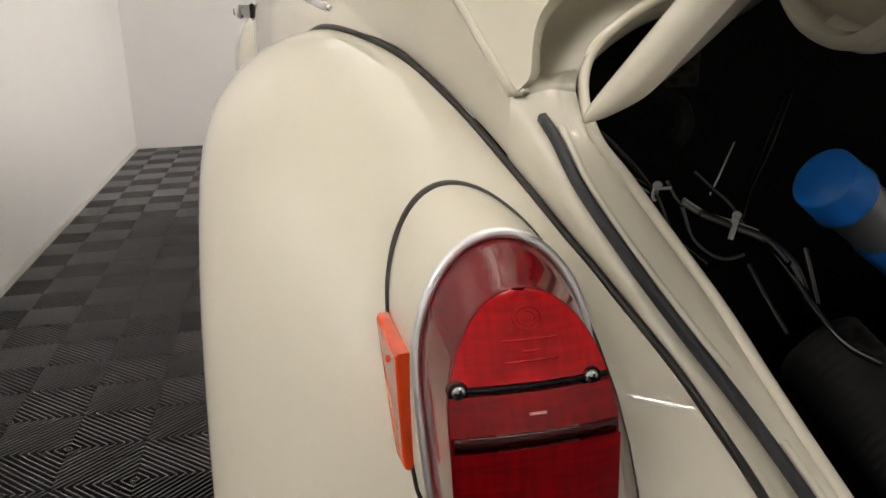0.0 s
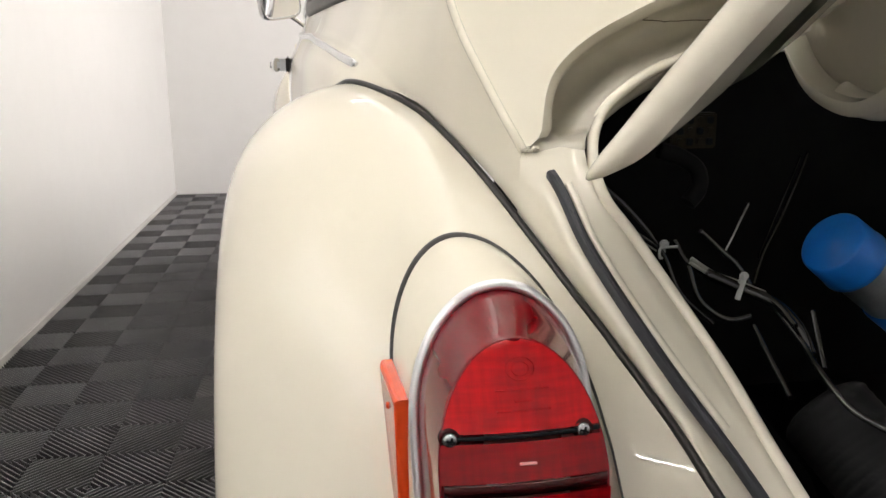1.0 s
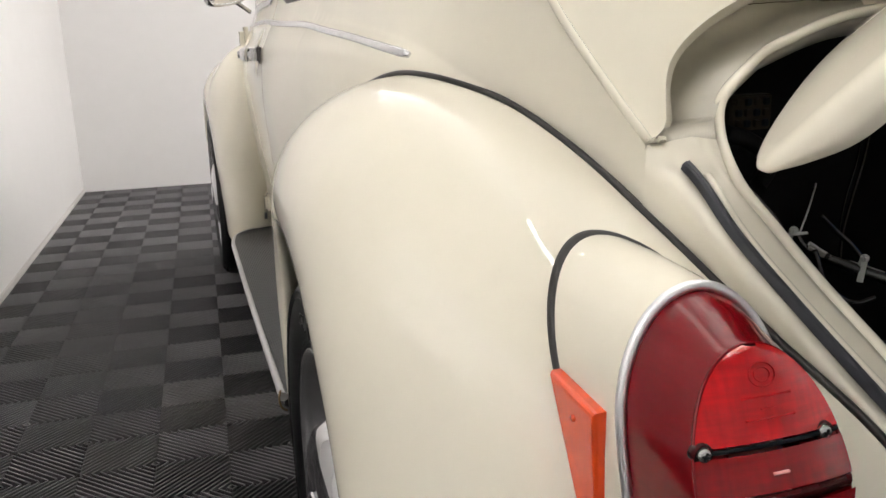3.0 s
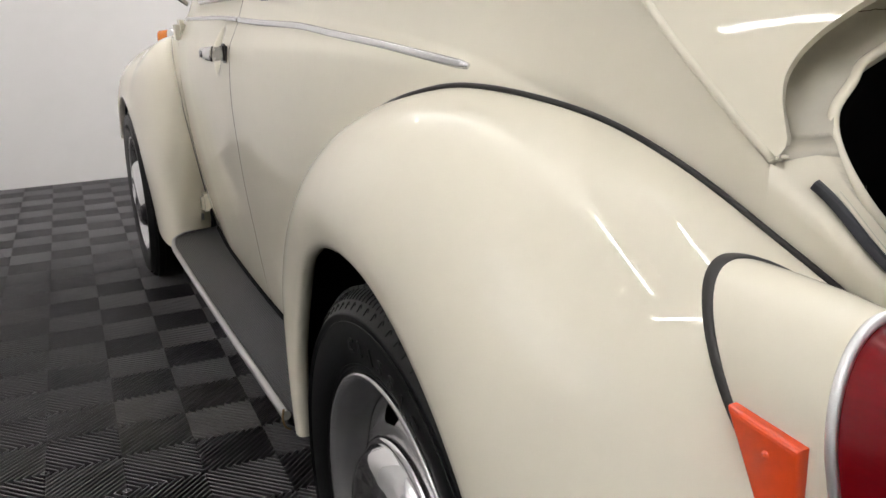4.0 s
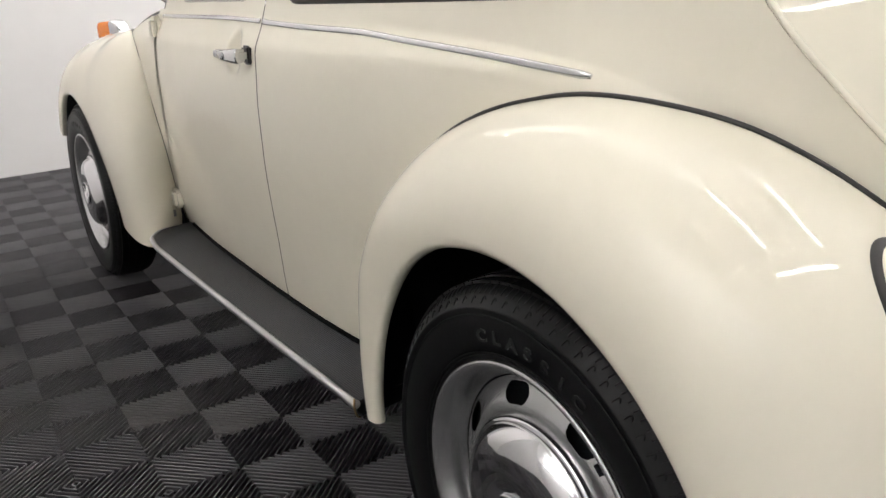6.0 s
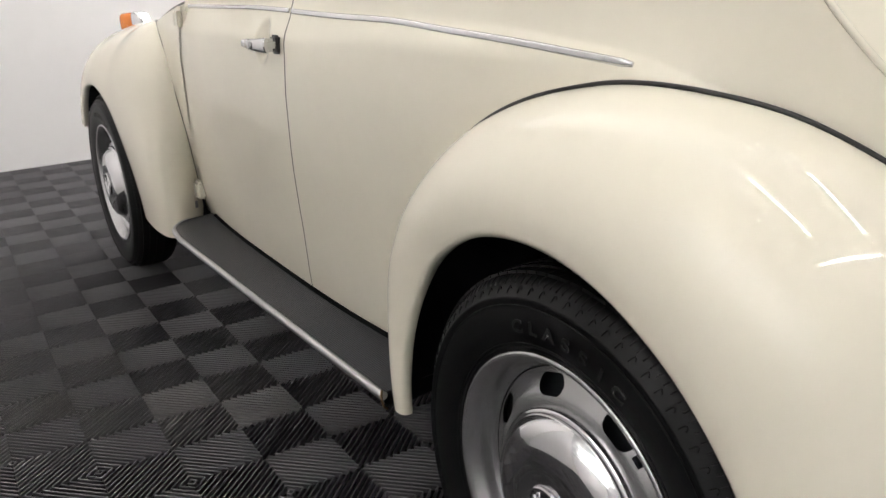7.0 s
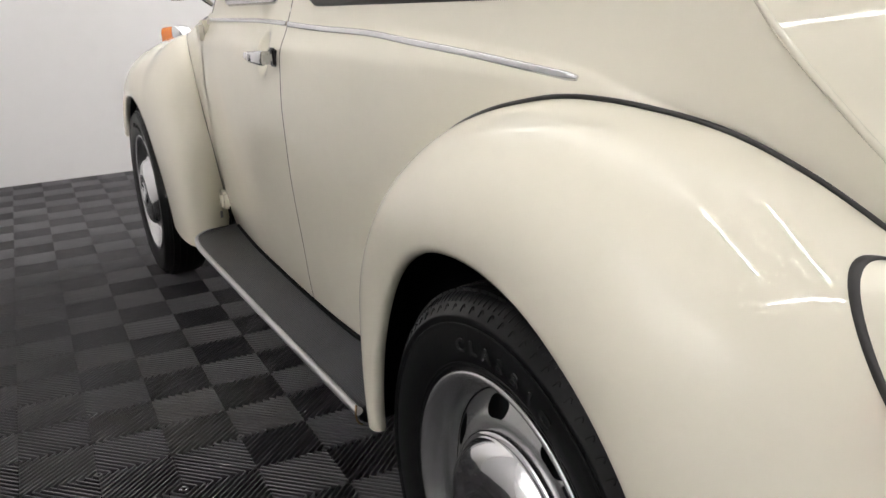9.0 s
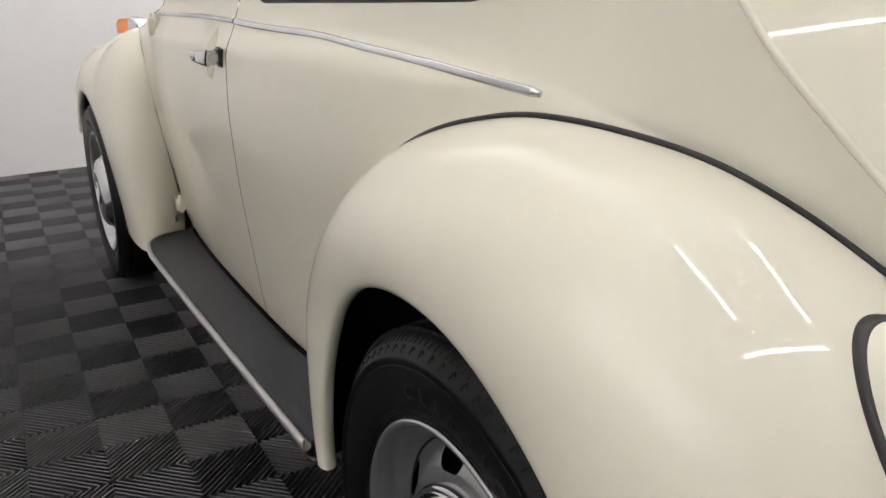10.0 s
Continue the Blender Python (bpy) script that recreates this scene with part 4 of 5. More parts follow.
    for k, ch in enumerate(word):
        cu = bpy.data.curves.new("letter", "FONT")
        cu.body, cu.size, cu.extrude, cu.align_x, cu.align_y = ch, 0.0225, 0.0009, "CENTER", "CENTER"
        cu.offset = 0.0006
        lo = new("sidewall_letter", cu)
        dg = bpy.context.evaluated_depsgraph_get()
        me = bpy.data.meshes.new_from_object(lo.evaluated_get(dg))
        bpy.data.objects.remove(lo)
        th = math.radians(76 + 7.0 * k)
        # letters read from outside: local x along the tyre, local y away from the hub
        m = Matrix(((0, 0, -1, -0.0785), (-math.sin(th), math.cos(th), 0, 0.243 * math.cos(th)), (math.cos(th), math.sin(th), 0, 0.243 * math.sin(th)), (0, 0, 0, 1)))
        me.transform(m @ Matrix.Diagonal((1.3, 1, 1, 1)))
        me.materials.append(LETTER)
        o = new("sidewall_letter", me)
        o.parent = t
    return ob


LETTER = material("worn_letter_rubber", (0.016, 0.016, 0.016), 0.5, noise_scale=60, vary=0.3)
w0 = wheel("black tyre on a slotted silver steel wheel with chrome hub cap")
w0.parent = car
w0.matrix_world = pose(-0.668, 0.005, 0.312)
for x, y, r in ((-0.675, 2.405, 0), (0.675, 2.405, 180), (0.668, 0.005, 180)):
    c = copy_thing(w0, pose(x, y, 0.312, 0, 0, r))

# ---------------------------------------------------------------- running boards
for flip in (False, True):
    bm = B()
    ys = np.linspace(0.452, 1.80, 80)
    out = smooth([(0.45, 0.735), (1.0, 0.737), (1.60, 0.735), (1.72, 0.722), (1.78, 0.69), (1.80, 0.66)], ys)
    top = []
    ribs = 34
    for yy, o in zip(ys, out):
        i = 0.585
        row = []
        for k in range(ribs):
            a, b = k / ribs, (k + 1) / ribs
            for f, h in ((a, 0), (a + 0.30 / ribs, 0), (a + 0.42 / ribs, 0.0008), (b - 0.12 / ribs, 0.0008)):
                row.append((-(i + (o - i) * f), yy, 0.300 - 0.004 * f + h - 0.004))
        row += [(-o, yy, 0.294), (-o - 0.002, yy, 0.27), (-o + 0.01, yy, 0.262), (-i, yy, 0.262)]
        top.append(row)
    sheet(bm, top)
    board = part("running_board", bm, MAT, car, "ribbed dark grey rubber running board", flip=flip)
    bm = B()
    tube(bm, np.stack([-out - 0.003, ys, 0.286 + 0 * ys], -1), 0.0082, 10)
    part("edge_trim", bm, TRIM, board, "bright aluminium edge trim", flip=flip)

    bm = B()
    tube(bm, spline([(-0.742, 0.449, 0.300), (-0.746, 0.444, 0.288), (-0.742, 0.444, 0.270), (-0.734, 0.449, 0.262)], 14), 0.0020, 8)
    part("board_clip", bm, CLIPM, board, "dull brass clip at the board's end", flip=flip)
    # black strip laid in for the shade of the gap beside the sill
    bm = B()
    yg = np.linspace(0.47, 1.76, 60)
    tube(bm, np.stack([side_x(yg, 0.298 + 0 * yg) - 0.003, yg, 0.298 + 0 * yg], -1), 0.0055, 8)
    part("inner_gap_strip", bm, BLACK, board, "black strip standing in for the shaded gap between board and sill", flip=flip)

# ---------------------------------------------------------------- front fenders
FRB = [(-8, 0.50), (7, 0.551), (20.7, 0.650), (29.7, 0.700), (39, 0.745), (48, 0.722), (61, 0.620), (75, 0.560), (90, 0.535), (110, 0.525), (150, 0.55), (190, 0.55)]
FXB = [(-8, 0.575), (7, 0.595), (20.7, 0.625), (29.7, 0.640), (39, 0.645), (48, 0.630), (61, 0.58), (75, 0.53), (90, 0.48), (120, 0.41), (150, 0.38), (190, 0.36)]
FRL = [(-8, 0.385), (15, 0.365), (40, 0.345), (90, 0.345), (190, 0.35)]
for flip in (False, True):
    phi = np.linspace(-8, 152, 110)
    rb, xb, rl = smooth(FRB, phi), smooth(FXB, phi), smooth(FRL, phi)
    xo = smooth([(-8, 0.735), (30, 0.750), (90, 0.758), (190, 0.75)], phi)
    t = np.linspace(0, 1, 36)[None]
    r1 = smooth([(-8, 0.60), (10, 0.62), (25, 0.69), (40, 0.755), (48, 0.735), (61, 0.632), (75, 0.572), (90, 0.547), (152, 0.56)], phi)
    r2 = smooth([(-8, 0.70), (10, 0.68), (25, 0.655), (40, 0.62), (61, 0.535), (90, 0.48), (152, 0.48)], phi)
    x = xb[:, None] * (1 - t) ** 3 + 3 * (xb + 0.45 * (xo - xb))[:, None] * t * (1 - t) ** 2 + 3 * (xo + 0.014)[:, None] * t * t * (1 - t) + xo[:, None] * t ** 3
    r = rb[:, None] * (1 - t) ** 3 + 3 * r1[:, None] * t * (1 - t) ** 2 + 3 * r2[:, None] * t * t * (1 - t) + rl[:, None] * t ** 3
    x = np.c_[x, xo - 0.004, xo - 0.014, xo - 0.022]
    r = np.c_[r, rl - 0.006, rl - 0.007, rl + 0.004]
    a = np.radians(phi)[:, None]
    P = np.stack([-x, 2.405 - r * np.cos(a), 0.318 + r * np.sin(a)], -1)
    bm = B()
    sheet(bm, P)
    ff = part("front_fender", bm, PAINT, car, flip=flip)
    bm = B()
    tube(bm, P[:, 0] + [-0.001, 0, 0.001], 0.0036, 8)
    part("fender_bead", bm, BEAD, ff, "thin black rubber bead along the seam", flip=flip)
    bm = B()
    Q = P[:, :34].copy()
    Q[..., 0] += 0.012
    Q[..., 1] = 2.405 + (Q[..., 1] - 2.405) * 0.975
    Q[..., 2] = 0.318 + (Q[..., 2] - 0.312) * 0.975
    sheet(bm, Q)
    inner = Q[:, 0] * [0, 1, 1] + [-0.42, 0, 0]
    strips(bm, Q[:, 0], inner)
    strips(bm, inner, np.repeat([[-0.42, 2.405, 0.318]], len(phi), 0))
    part("wheel_well", bm, DARK, ff, "black undercoated wheel well", flip=flip)
    # turn signal on top of the fender
    ts = new("turn_signal")
    ts.parent = car
    turn_out = Matrix.Translation((-0.538, 2.550, 0.862)) @ Matrix.Rotation(radians(38), 4, "Z")

    def wedge(rows):
        """A rounded box in slices: place along y, half width, top and bottom."""
        q = np.linspace(0, 2 * np.pi, 32, endpoint=False)
        c, d = np.cos(q), np.sin(q)
        c, d = np.sign(c) * abs(c) ** 0.45, np.sign(d) * abs(d) ** 0.45
        bm = B()
        grid = np.array([np.stack([w * c, 0 * c + y, (t + b) / 2 + (t - b) / 2 * d], -1) for y, w, t, b in rows])
        sheet(bm, np.concatenate([grid, grid[:, :1]], 1))
        bmesh.ops.remove_doubles(bm, verts=bm.verts, dist=1e-6)
        bmesh.ops.transform(bm, matrix=turn_out, verts=bm.verts)
        return bm

    bm = wedge([(-0.052, 0.0005, -0.030, -0.036), (-0.052, 0.022, -0.018, -0.038), (-0.046, 0.028, 0.002, -0.038), (-0.036, 0.033, 0.017, -0.038), (-0.022, 0.036, 0.024, -0.038), (-0.010, 0.037, 0.026, -0.038), (-0.006, 0.035, 0.023, -0.036)])
    part("chrome_body", bm, CHROME, ts, "chrome lamp body", flip=flip)
    bm = wedge([(-0.012, 0.034, 0.020, -0.040), (-0.004, 0.036, 0.022, -0.042), (0.040, 0.035, 0.021, -0.048), (0.047, 0.032, 0.017, -0.047), (0.049, 0.024, 0.010, -0.038), (0.050, 0.0005, -0.010, -0.011)])
    part("amber_lens", bm, AMBER, ts, "amber plastic lens", flip=flip)


# ---------------------------------------------------------------- tail lights
def fender_depth(x, z):
    """How far back the rear fender lies at a place of its rear face (left half): a smooth local fit."""
    pts = FENDER[70:, :36].reshape(-1, 3)
    d = np.hypot(pts[:, 0] - x, pts[:, 2] - z)
    k = np.argsort(d)[:40]
    p = pts[k]
    A = np.stack([np.ones(len(k)), p[:, 0] - x, p[:, 2] - z], 1)
    w = np.exp(-(d[k] / 0.012) ** 2) + 1e-6
    return float(np.linalg.lstsq(A * w[:, None], p[:, 1] * w, rcond=None)[0][0])


def lamp_loop(cx, cz, a, top, straight, bottom, n=72):
    """A loop (x, z) like a tall rounded arch."""
    out = []
    for k in range(n):
        q = 2 * math.pi * k / n
        x, s = math.cos(q), math.sin(q)
        out.append((cx + a * x, cz + top * s if s > 0 else cz - straight * min(1, -s * 3) - bottom * -s))
    return np.array(out)


for flip in (False, True):
    tl = new("tail_light")
    tl.parent = car
    seam = lamp_loop(-0.562, 0.63, 0.0635, 0.0885, 0.06, 0.085)
    seam[:, 0] += 0.09 * np.maximum(seam[:, 0] + 0.562, 0)
    ring = lamp_loop(-0.562, 0.63, 0.0585, 0.083, 0.06, 0.06)
    face = lamp_loop(-0.5675, 0.625, 0.0498, 0.0720, 0.06, 0.05)
    sy = np.array([fender_depth(x, z) for x, z in seam])
    S = np.stack([seam[:, 0], sy - 0.10 * np.maximum(seam[:, 0] + 0.562, 0), seam[:, 1]], -1)
    R = np.stack([ring[:, 0], -0.455 - 0.20 * (0.717 - ring[:, 1]), ring[:, 1]], -1)
    F = np.stack([face[:, 0], -0.540 - 0.45 * np.minimum(0.646 - face[:, 1], 0.03), face[:, 1]], -1)
    bm = B()
    m1, m2 = S * 0.67 + R * 0.33, S * 0.33 + R * 0.67
    grow = lambda P, k: np.stack([-0.563 + (P[:, 0] + 0.563) * k, P[:, 1], 0.63 + (P[:, 2] - 0.63) * k], -1)
    S1 = S + [0, -0.008, 0]
    sheet(bm, np.stack([S1 + [0, 0.004, 0], S1, grow(m1, 1.02), grow(m2, 1.02), R], 1), wrap=True)
    part("housing", bm, PAINT, tl, "ivory painted lamp housing", flip=flip)
    bm = B()
    sheet(bm, np.stack([grow(S, 1.012) + [0, 0.006, 0], grow(S, 1.026) + [0, -0.001, 0], grow(S, 1.026) + [0, -0.008, 0], grow(S, 0.99) + [0, -0.010, 0]], 1), wrap=True)
    part("housing_gasket", bm, BEAD, tl, "black rubber gasket", flip=flip)
    bm = B()
    tube(bm, R, 0.0039, 8, closed=True)
    part("bezel", bm, BEZEL, tl, "thin chrome bezel", flip=flip)
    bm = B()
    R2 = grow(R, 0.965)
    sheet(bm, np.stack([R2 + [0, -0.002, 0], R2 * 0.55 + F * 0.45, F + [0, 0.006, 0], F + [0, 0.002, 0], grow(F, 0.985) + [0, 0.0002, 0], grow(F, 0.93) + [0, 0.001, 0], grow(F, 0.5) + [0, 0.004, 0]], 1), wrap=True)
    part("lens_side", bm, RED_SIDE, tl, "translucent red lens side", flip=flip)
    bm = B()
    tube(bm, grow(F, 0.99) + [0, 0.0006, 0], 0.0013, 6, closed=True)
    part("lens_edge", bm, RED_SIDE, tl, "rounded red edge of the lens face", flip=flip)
    # three fields of the lens face
    fz = lambda z: -0.540 - 0.45 * np.minimum(0.646 - z, 0.03)

    def half_width(z):
        if z >= 0.625:
            return 0.0498 * math.sqrt(max(0.008, 1 - ((z - 0.625) / 0.0720) ** 2))
        return 0.0498 * math.sqrt(max(0.02, 1 - (max(0, 0.565 - z) / 0.06) ** 2))

    for nm, z0, z1, mat, lab in (("upper_lens", 0.6495, 0.6969, RED, "bright red upper lens field"), ("middle_lens", 0.6245, 0.6445, RED_DEEP, "deep red middle lens field"), ("lower_lens", 0.515, 0.6165, RED_DEEP, "deep red lower lens field")):
        bm = B()
        zz = np.linspace(z0, z1, 24)
        rows = []
        for z in zz:
            h = half_width(z)
            rows.append([(-0.5675 + h * a, fz(z) - 0.0015 - 0.004 * (1 - a * a), z) for a in np.linspace(-1, 1, 31)])
        sheet(bm, rows)
        part(nm, bm, mat, tl, lab, flip=flip)
    bm = B()
    h = half_width(0.647)
    tube(bm, [(-0.5675 + h * a, fz(0.647) - 0.0005 - 0.004 * (1 - a * a), 0.647) for a in np.linspace(-0.99, 0.99, 20)], 0.0016, 6, flat=(0.6, 0.9))
    part("lens_divider", bm, DARK, tl, "dark divider between lens fields", flip=flip)
    bm = B()
    h = half_width(0.6205)
    tube(bm, [(-0.5675 + h * a, fz(0.6205) - 0.0005 - 0.004 * (1 - a * a), 0.6205) for a in np.linspace(-0.96, 0.96, 20)], 0.0044, 6, flat=(0.35, 1.0))
    part("lens_divider", bm, RED_DARK, tl, "dark red divider between lens fields", flip=flip)
    for x in (-0.610, -0.531):
        bm = B()
        lathe(bm, [(0.0001, -0.0042), (0.0034, -0.0040), (0.0043, -0.002), (0.0043, 0.006)], 20, axis="y")
        bmesh.ops.translate(bm, vec=(x, -0.540, 0.647), verts=bm.verts)
        sc = part("screw", bm, STEEL, tl, "cross-head chrome screw", flip=flip)
        bm = B()
        lathe(bm, [(0.0043, -0.001), (0.0060, -0.0020), (0.0064, 0.004)], 24, axis="y")
        bmesh.ops.translate(bm, vec=(x, -0.540, 0.647), verts=bm.verts)
        part("screw_well", bm, RED_DARK, sc, "dark recess of the screw", flip=flip)
        bm = B()
        for t in (20, 110):
            box(bm, (x, -0.5444, 0.647), (0.0052, 0.0010, 0.0011), 0, Matrix.Rotation(math.radians(t), 4, "Y"))
        part("screw_slot", bm, DARK, sc, flip=flip)
    # moulded marks of the lens
    on_face = lambda x, z: (x, fz(z) - 0.0019 - 0.004 * (1 - ((x + 0.566) / 0.05) ** 2), z)
    bm = B()
    for k in (1.0, 0.6):
        tube(bm, [on_face(-0.566 + 0.0085 * k * math.cos(q), 0.6825 + 0.0062 * k * math.sin(q)) for q in np.linspace(0, 2 * np.pi, 33)[:-1]], 0.0005, 5, closed=True)
    for z, w in ((0.6715, 0.016), (0.6655, 0.005), (0.6605, 0.016)):
        tube(bm, [on_face(-0.566 + w * a, z) for a in np.linspace(-1, 1, 9)], 0.0011, 5, flat=(1, 0.5))
    part("moulded_mark", bm, RED, tl, "faint moulded oval and two plain bars", flip=flip)
    bm = B()
    tube(bm, [on_face(-0.5665 + 0.005 * a, 0.6335) for a in np.linspace(-1, 1, 5)], 0.0013, 6, flat=(1, 0.6))
    part("pale_mark", bm, PINK, tl, "small pale bar on the lens", flip=flip)
    # side reflector
    bm = B()
    quad = np.array([(-0.626, -0.398, 0.645), (-0.622, -0.456, 0.637), (-0.620, -0.458, 0.552), (-0.622, -0.440, 0.553)])
    o = np.array([-0.0098, 0, 0])
    c = quad.mean(0)
    loops = [quad, quad + o * 0.62, c + (quad - c) * 0.985 + o * 0.82, c + (quad - c) * 0.95 + o * 0.95, c + (quad - c) * 0.90 + o]
    vs = sheet(bm, np.stack([np.r_[l, l[:1]] for l in loops], 1))
    bm.faces.new([vs[k][4] for k in range(4)])
    bmesh.ops.remove_doubles(bm, verts=bm.verts, dist=1e-6)
    for f in bm.faces:
        f.smooth = False
    refl = part("side_reflector", bm, ORANGE, tl, "orange plastic side reflector", flip=flip)
    bm = B()
    lathe(bm, [(0.0001, -0.0015), (0.0022, -0.0012), (0.0028, 0.001)], 14)
    bmesh.ops.translate(bm, vec=(-0.6333, -0.432, 0.624), verts=bm.verts)
    part("reflector_screw", bm, ORANGE, refl, "small orange screw cover", flip=flip)

# ---------------------------------------------------------------- engine bay contents
def turned(name, profile, mat, label, m, parent, n=40, keep=None):
    bm = B()
    lathe(bm, profile, n, axis="z", keep=keep)
    bmesh.ops.transform(bm, matrix=m, verts=bm.verts)
    return part(name, bm, mat, parent, label)


def wire(points, radius, mat, label, name="cable"):
    bm = B()
    tube(bm, spline(points, 40), radius, 8)
    return part(name, bm, mat, bay, label)


can = new("filler_can")
can.parent = car
CAN = Matrix.Translation((-0.253, -0.359, 0.708)) @ Vector((-0.80, -0.16, 0.57)).to_track_quat("Z", "Y").to_matrix().to_4x4()
turned("cap", [(0.0001, 0.0), (0.026, -0.0005), (0.0285, -0.003), (0.0295, -0.030), (0.0305, -0.034), (0.026, -0.035)], BLUE, "bright blue plastic cap", CAN, can)
turned("body", [(0.0262, -0.030), (0.0262, -0.098)], CANGREY, "dull metal body", CAN, can)
sleeve = turned("lower_sleeve", [(0.026, -0.092), (0.0285, -0.095), (0.0285, -0.160), (0.0001, -0.162)], BLUE, "blue lower sleeve", CAN, can)
turned("paper_label", [(0.0290, -0.100), (0.0290, -0.150)], LABEL, "white paper label", CAN, sleeve, 48, keep=lambda i, j: 10 < i < 30)
bm = B()
path = spline([(-0.283, -0.408, 0.585), (-0.267, -0.450, 0.555), (-0.256, -0.490, 0.530), (-0.25, -0.54, 0.50)], 60)
tube(bm, path, 0.037 * np.r_[0.75, 0.93, 0.99, np.ones(57)] * (1 + 0.012 * np.cos(np.arange(60) * 2.1)), 24)
part("air_hose", bm, FOAM, bay, "thick matt black hose")
wire([(-0.446, -0.325, 0.760), (-0.420, -0.330, 0.736), (-0.396, -0.336, 0.705), (-0.385, -0.335, 0.68)], 0.0024, WIRE, "thin black cable")
wire([(-0.440, -0.340, 0.738), (-0.420, -0.345, 0.720), (-0.394, -0.340, 0.701), (-0.378, -0.344, 0.667), (-0.35, -0.352, 0.640)], 0.0024, WIRE, "thin black cable")
wire([(-0.442, -0.346, 0.730), (-0.420, -0.343, 0.717), (-0.398, -0.340, 0.703)], 0.0016, WIRE_W, "thin pale cable")
wire([(-0.371, -0.315, 0.705), (-0.363, -0.322, 0.688), (-0.343, -0.325, 0.675), (-0.319, -0.340, 0.668), (-0.302, -0.365, 0.659), (-0.296, -0.386, 0.645)], 0.0026, WIRE, "glossy black cable")
wire([(-0.359, -0.324, 0.690), (-0.343, -0.329, 0.679), (-0.322, -0.342, 0.671), (-0.304, -0.352, 0.664)], 0.0019, WIRE_W, "pale grey cable")
wire([(-0.361, -0.326, 0.687), (-0.343, -0.332, 0.676), (-0.321, -0.345, 0.668), (-0.300, -0.358, 0.660), (-0.290, -0.374, 0.648)], 0.0014, WIRE_W, "thin grey cable")
wire([(-0.350, -0.335, 0.679), (-0.325, -0.346, 0.668), (-0.300, -0.362, 0.657), (-0.288, -0.380, 0.640), (-0.284, -0.392, 0.622)], 0.0048, WIRE, "black taped cable loom")
wire([(-0.300, -0.354, 0.658), (-0.290, -0.382, 0.634), (-0.292, -0.422, 0.615), (-0.285, -0.450, 0.598), (-0.27, -0.47, 0.590)], 0.0030, WIRE, "black cable")
wire([(-0.155, -0.170, 0.760), (-0.175, -0.186, 0.734), (-0.200, -0.201, 0.696), (-0.231, -0.225, 0.667), (-0.256, -0.251, 0.640)], 0.0019, WIRE, "glossy black cable")
wire([(-0.160, -0.165, 0.755), (-0.182, -0.184, 0.730), (-0.207, -0.199, 0.692), (-0.236, -0.225, 0.662)], 0.0014, WIRE, "glossy black cable")
wire([(-0.216, -0.165, 0.706), (-0.230, -0.176, 0.692), (-0.240, -0.182, 0.678), (-0.256, -0.190, 0.656)], 0.0016, STEEL, "bent bare metal clip", "clip")
wire([(-0.333, -0.386, 0.648), (-0.335, -0.417, 0.630), (-0.336, -0.448, 0.612)], 0.0022, WIRE, "glossy black cable hanging down")
wire([(-0.278, -0.380, 0.655), (-0.282, -0.398, 0.634), (-0.286, -0.413, 0.618)], 0.0022, WIRE, "glossy black cable")
wire([(-0.355, -0.330, 0.715), (-0.338, -0.330, 0.700), (-0.322, -0.335, 0.685), (-0.312, -0.342, 0.668)], 0.0024, WIRE, "glossy black cable")
wire([(-0.372, -0.345, 0.690), (-0.362, -0.352, 0.660), (-0.338, -0.360, 0.645), (-0.322, -0.362, 0.648)], 0.0026, WIRE, "glossy black cable")
wire([(-0.30, -0.12, 0.760), (-0.276, -0.125, 0.752), (-0.262, -0.134, 0.740), (-0.264, -0.146, 0.722), (-0.278, -0.150, 0.706)], 0.0095, FOAM, "bent black vent hose", "vent_hose")
for p, tail in (((-0.323, -0.344, 0.671), (-0.007, -0.004, -0.011)), ((-0.394, -0.340, 0.701), (0.010, -0.004, 0.006))):
    bm = B()
    a = np.linspace(0, 2 * np.pi, 17)[:-1]
    tube(bm, np.stack([p[0] + 0.003 * np.cos(a), p[1] + 0.007 * np.cos(a) * 0.3 - 0.001, p[2] + 0.005 * np.sin(a)], -1), 0.0013, 6, closed=True)
    box(bm, (p[0], p[1] - 0.005, p[2] + 0.008), (0.007, 0.006, 0.006), 0.0015)
    tube(bm, [(p[0], p[1] - 0.005, p[2] + 0.005), (p[0] + tail[0], p[1] - 0.005 + tail[1], p[2] + tail[2])], 0.0020, 6, flat=(1.3, 0.5))
    part("cable_tie", bm, NYLON, bay, "white nylon cable tie")
block = new("fuse_block")
block.parent = car
bm = B()
box(bm, (-0.244, -0.078, 0.777), (0.055, 0.02, 0.040), 0.002)
part("carrier", bm, BRASS, block, "dusty yellowish connector block")
for i in range(4):
    for j in range(3):
        bm = B()
        box(bm, (-0.262 + 0.012 * i, -0.089, 0.765 + 0.012 * j), (0.007, 0.006, 0.008), 0.001)
        part("socket", bm, DARK if (i + j) % 2 else BRASS, block)

# ---------------------------------------------------------------- door mirror
dm = new("door_mirror")
dm.parent = car
bm = B()
MIRROR_AT = Matrix.Translation((-0.710, 1.50, 1.012)) @ Matrix.Rotation(radians(30), 4, "Z") @ Matrix.Rotation(radians(-8), 4, "Y")


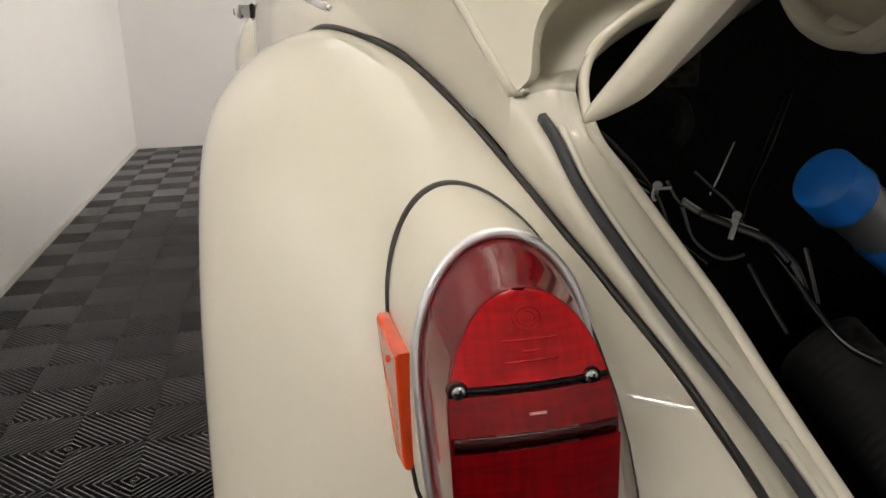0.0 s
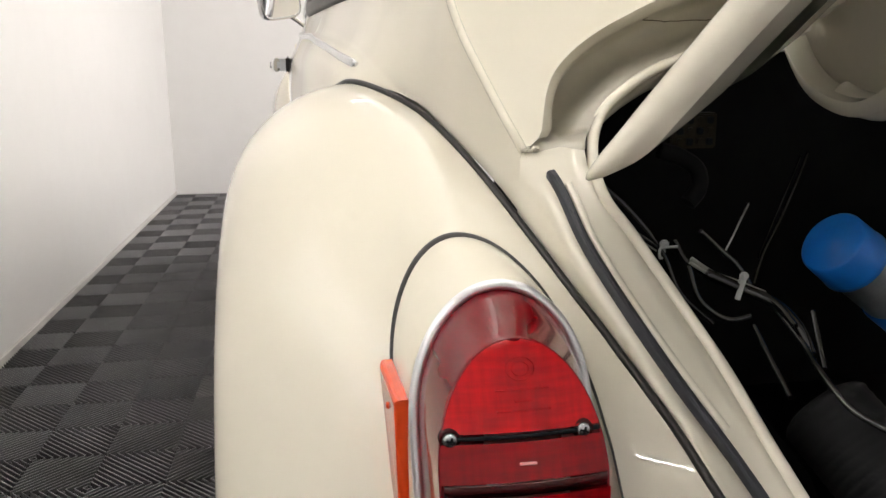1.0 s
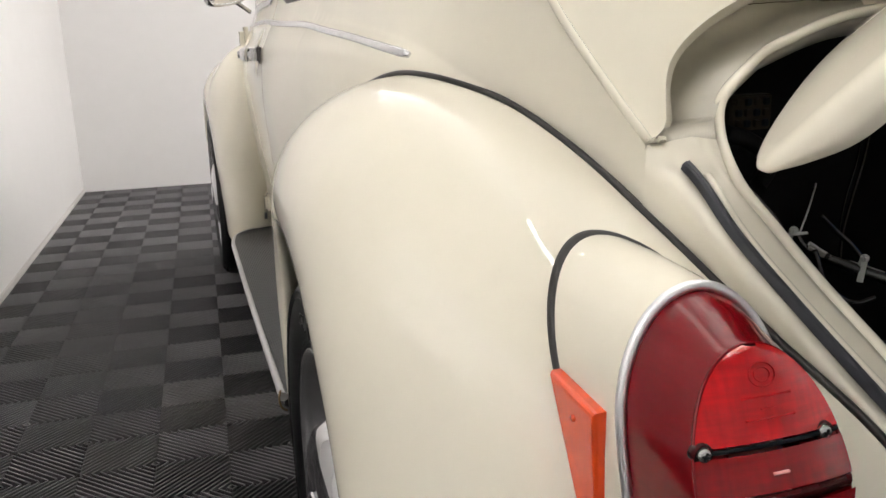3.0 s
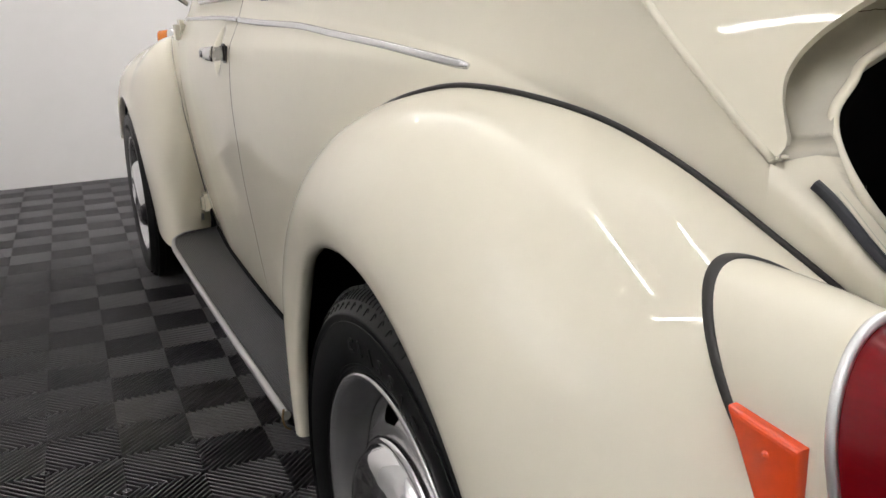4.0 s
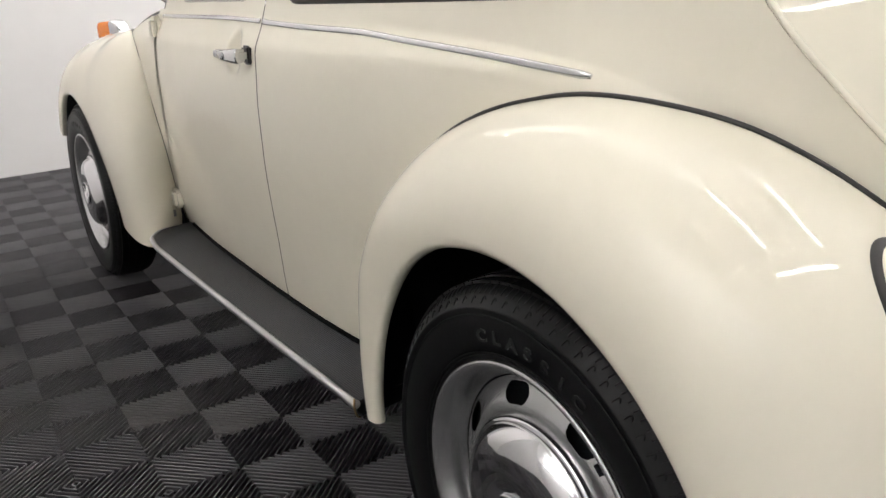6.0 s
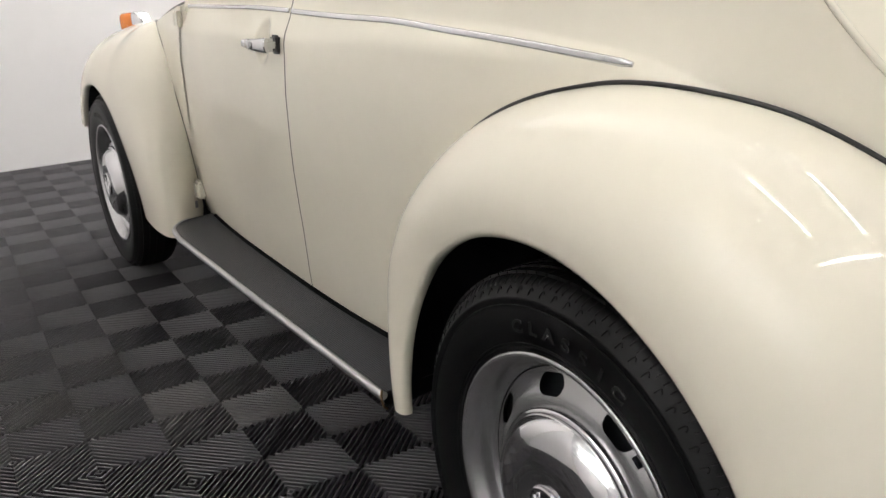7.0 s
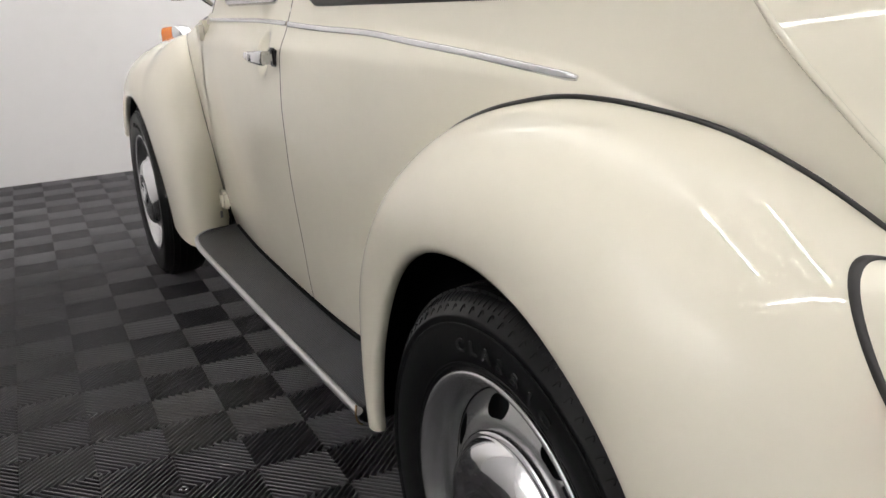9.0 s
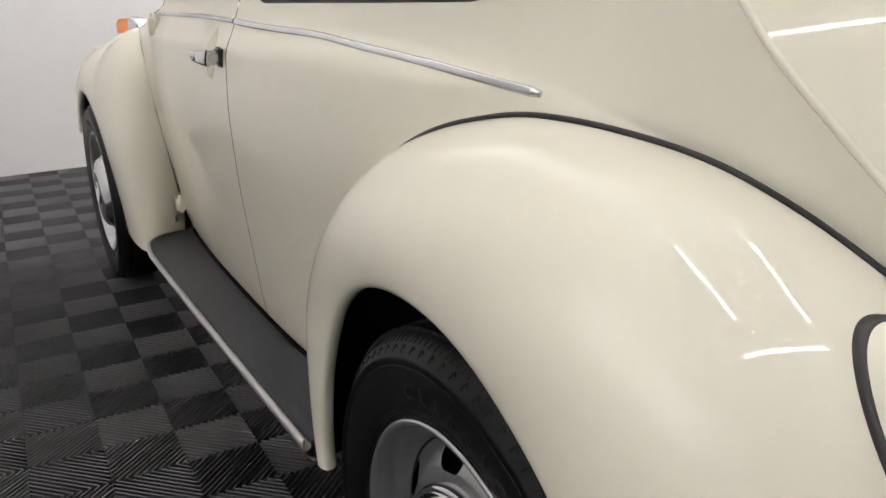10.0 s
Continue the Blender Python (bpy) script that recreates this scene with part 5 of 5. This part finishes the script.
def rounded_slab(rows, n=40):
    """Slices (y, half width, half height) with rounded corners."""
    q = np.linspace(0, 2 * np.pi, n, endpoint=False)
    c, d = np.sign(np.cos(q)) * abs(np.cos(q)) ** 0.55, np.sign(np.sin(q)) * abs(np.sin(q)) ** 0.55
    bm = B()
    grid = np.array([np.stack([w * c, 0 * c + y, h * d], -1) for y, w, h in rows])
    sheet(bm, np.concatenate([grid, grid[:, :1]], 1))
    bmesh.ops.remove_doubles(bm, verts=bm.verts, dist=1e-6)
    bmesh.ops.transform(bm, matrix=MIRROR_AT, verts=bm.verts)
    return bm


bm = rounded_slab([(-0.010, 0.056, 0.036), (-0.014, 0.058, 0.038), (-0.014, 0.061, 0.041), (-0.008, 0.064, 0.044), (0.006, 0.064, 0.044), (0.018, 0.056, 0.037), (0.027, 0.036, 0.022), (0.030, 0.001, 0.001)])
part("shell", bm, CHROME, dm, "chrome mirror shell")
bm = rounded_slab([(-0.006, 0.0005, 0.0005), (-0.0115, 0.0005, 0.0005), (-0.0115, 0.0575, 0.0375), (-0.009, 0.058, 0.038)])
for f in bm.faces:
    f.smooth = False
part("glass", bm, MIRROR, dm, "mirror glass")
bm = B()
tube(bm, spline([(-0.700, 1.515, 1.00), (-0.684, 1.512, 0.982), (-0.664, 1.515, 0.968), (-0.640, 1.52, 0.950)], 16), 0.006, 10)
part("stalk", bm, CHROME, dm, "chrome mirror stalk")

# ---------------------------------------------------------------- floor tiles
def tile_mesh():
    """Two by two ribbed squares; ribs run along the diagonals."""
    bm = B()
    n, hgt = 9, 0.012
    step = SQ / n
    for sx in (0, 1):
        for sy in (0, 1):
            rising = (sx + sy) % 2 == 0
            for k in range(-n, n):
                # rib line y = x + c within the square, c = (k) * step
                c = (k + 0.5) * step
                for_lo, for_hi = max(0, -c), min(SQ, SQ - c)
                if for_hi - for_lo < 0.004:
                    continue
                wv = 0.0025
                p = [(for_lo, for_lo + c), (for_hi, for_hi + c)]
                if not rising:
                    p = [(SQ - a, b) for a, b in p]
                (ax, ay), (bx, by) = p
                dx, dy = bx - ax, by - ay
                ln = math.hypot(dx, dy)
                nx, ny = -dy / ln, dx / ln
                vs = []
                for (px, py) in p:
                    for off, z in ((0.0007, -hgt), (0.0009, -0.0040), (wv, -0.0016), (wv * 0.62, -0.0001), (-wv * 0.62, -0.0001), (-wv, -0.0016), (-0.0009, -0.0040), (-0.0007, -hgt)):
                        qx, qy = px + nx * off, py + ny * off
                        vs.append(bm.verts.new((min(max(qx, 0), SQ) + sx * SQ, min(max(qy, 0), SQ) + sy * SQ, z)))
                for a in range(7):
                    bm.faces.new((vs[a], vs[a + 1], vs[a + 9], vs[a + 8])).smooth = 2 <= a <= 4
            # low cross struts between the ribs
            for k in range(-3, 4):
                c = k * step * 2.6
                lo, hi = max(0, -c), min(SQ, SQ - c)
                if hi - lo < 0.01:
                    continue
                p = [(SQ - lo, lo + c), (SQ - hi, hi + c)] if rising else [(lo, lo + c), (hi, hi + c)]
                w = 0.0008
                vs = [bm.verts.new((min(max(px + a * w, 0), SQ) + sx * SQ, min(max(py + b * w, 0), SQ) + sy * SQ, -0.0070)) for px, py in p for a, b in (((1, 1), (-1, -1)) if rising else ((1, -1), (-1, 1)))]
                bm.faces.new((vs[0], vs[1], vs[3], vs[2]))
    data = bpy.data.meshes.new("tile")
    bm.to_mesh(data)
    bm.free()
    data.materials.append(TILE)
    return data


tile = tile_mesh()
i0, i1 = math.floor(WALL_W / (2 * SQ)), math.ceil(WALL_R / (2 * SQ))
j0, j1 = math.floor(WALL_B / (2 * SQ)), math.ceil(WALL_F / (2 * SQ))
scuffed = tile.copy()
scuffed.materials.clear()
scuffed.materials.append(TILE_SCUFF)
far_tiles = []
for i in range(i0, i1):
    for j in range(j0, j1):
        if -2 <= i < 6 and -6 <= j:
            ob = new("tile", scuffed if (i, j) == (0, 0) else tile)
            ob.parent = floor
            ob.matrix_basis = Matrix.Translation((i * 2 * SQ, j * 2 * SQ, 0))
        elif i >= -2 or (j + 1) * 2 * SQ < WALL_E + 0.2:
            far_tiles.append((i, j))
src = np.zeros(len(tile.vertices) * 3)
tile.vertices.foreach_get("co", src)
src = src.reshape(-1, 3)
faces = [tuple(p.vertices) for p in tile.polygons]
vv, ff_ = [], []
for i, j in far_tiles:
    base = sum(len(a) for a in vv)
    vv.append(src + [i * 2 * SQ, j * 2 * SQ, 0])
    ff_ += [tuple(base + k for k in f) for f in faces]
data = bpy.data.meshes.new("far_tiles")
data.from_pydata(np.concatenate(vv).tolist(), [], ff_)
data.materials.append(TILE)
ob = new("far_tiles", data)
ob.parent = floor
tagged(ob, kind="stuff")
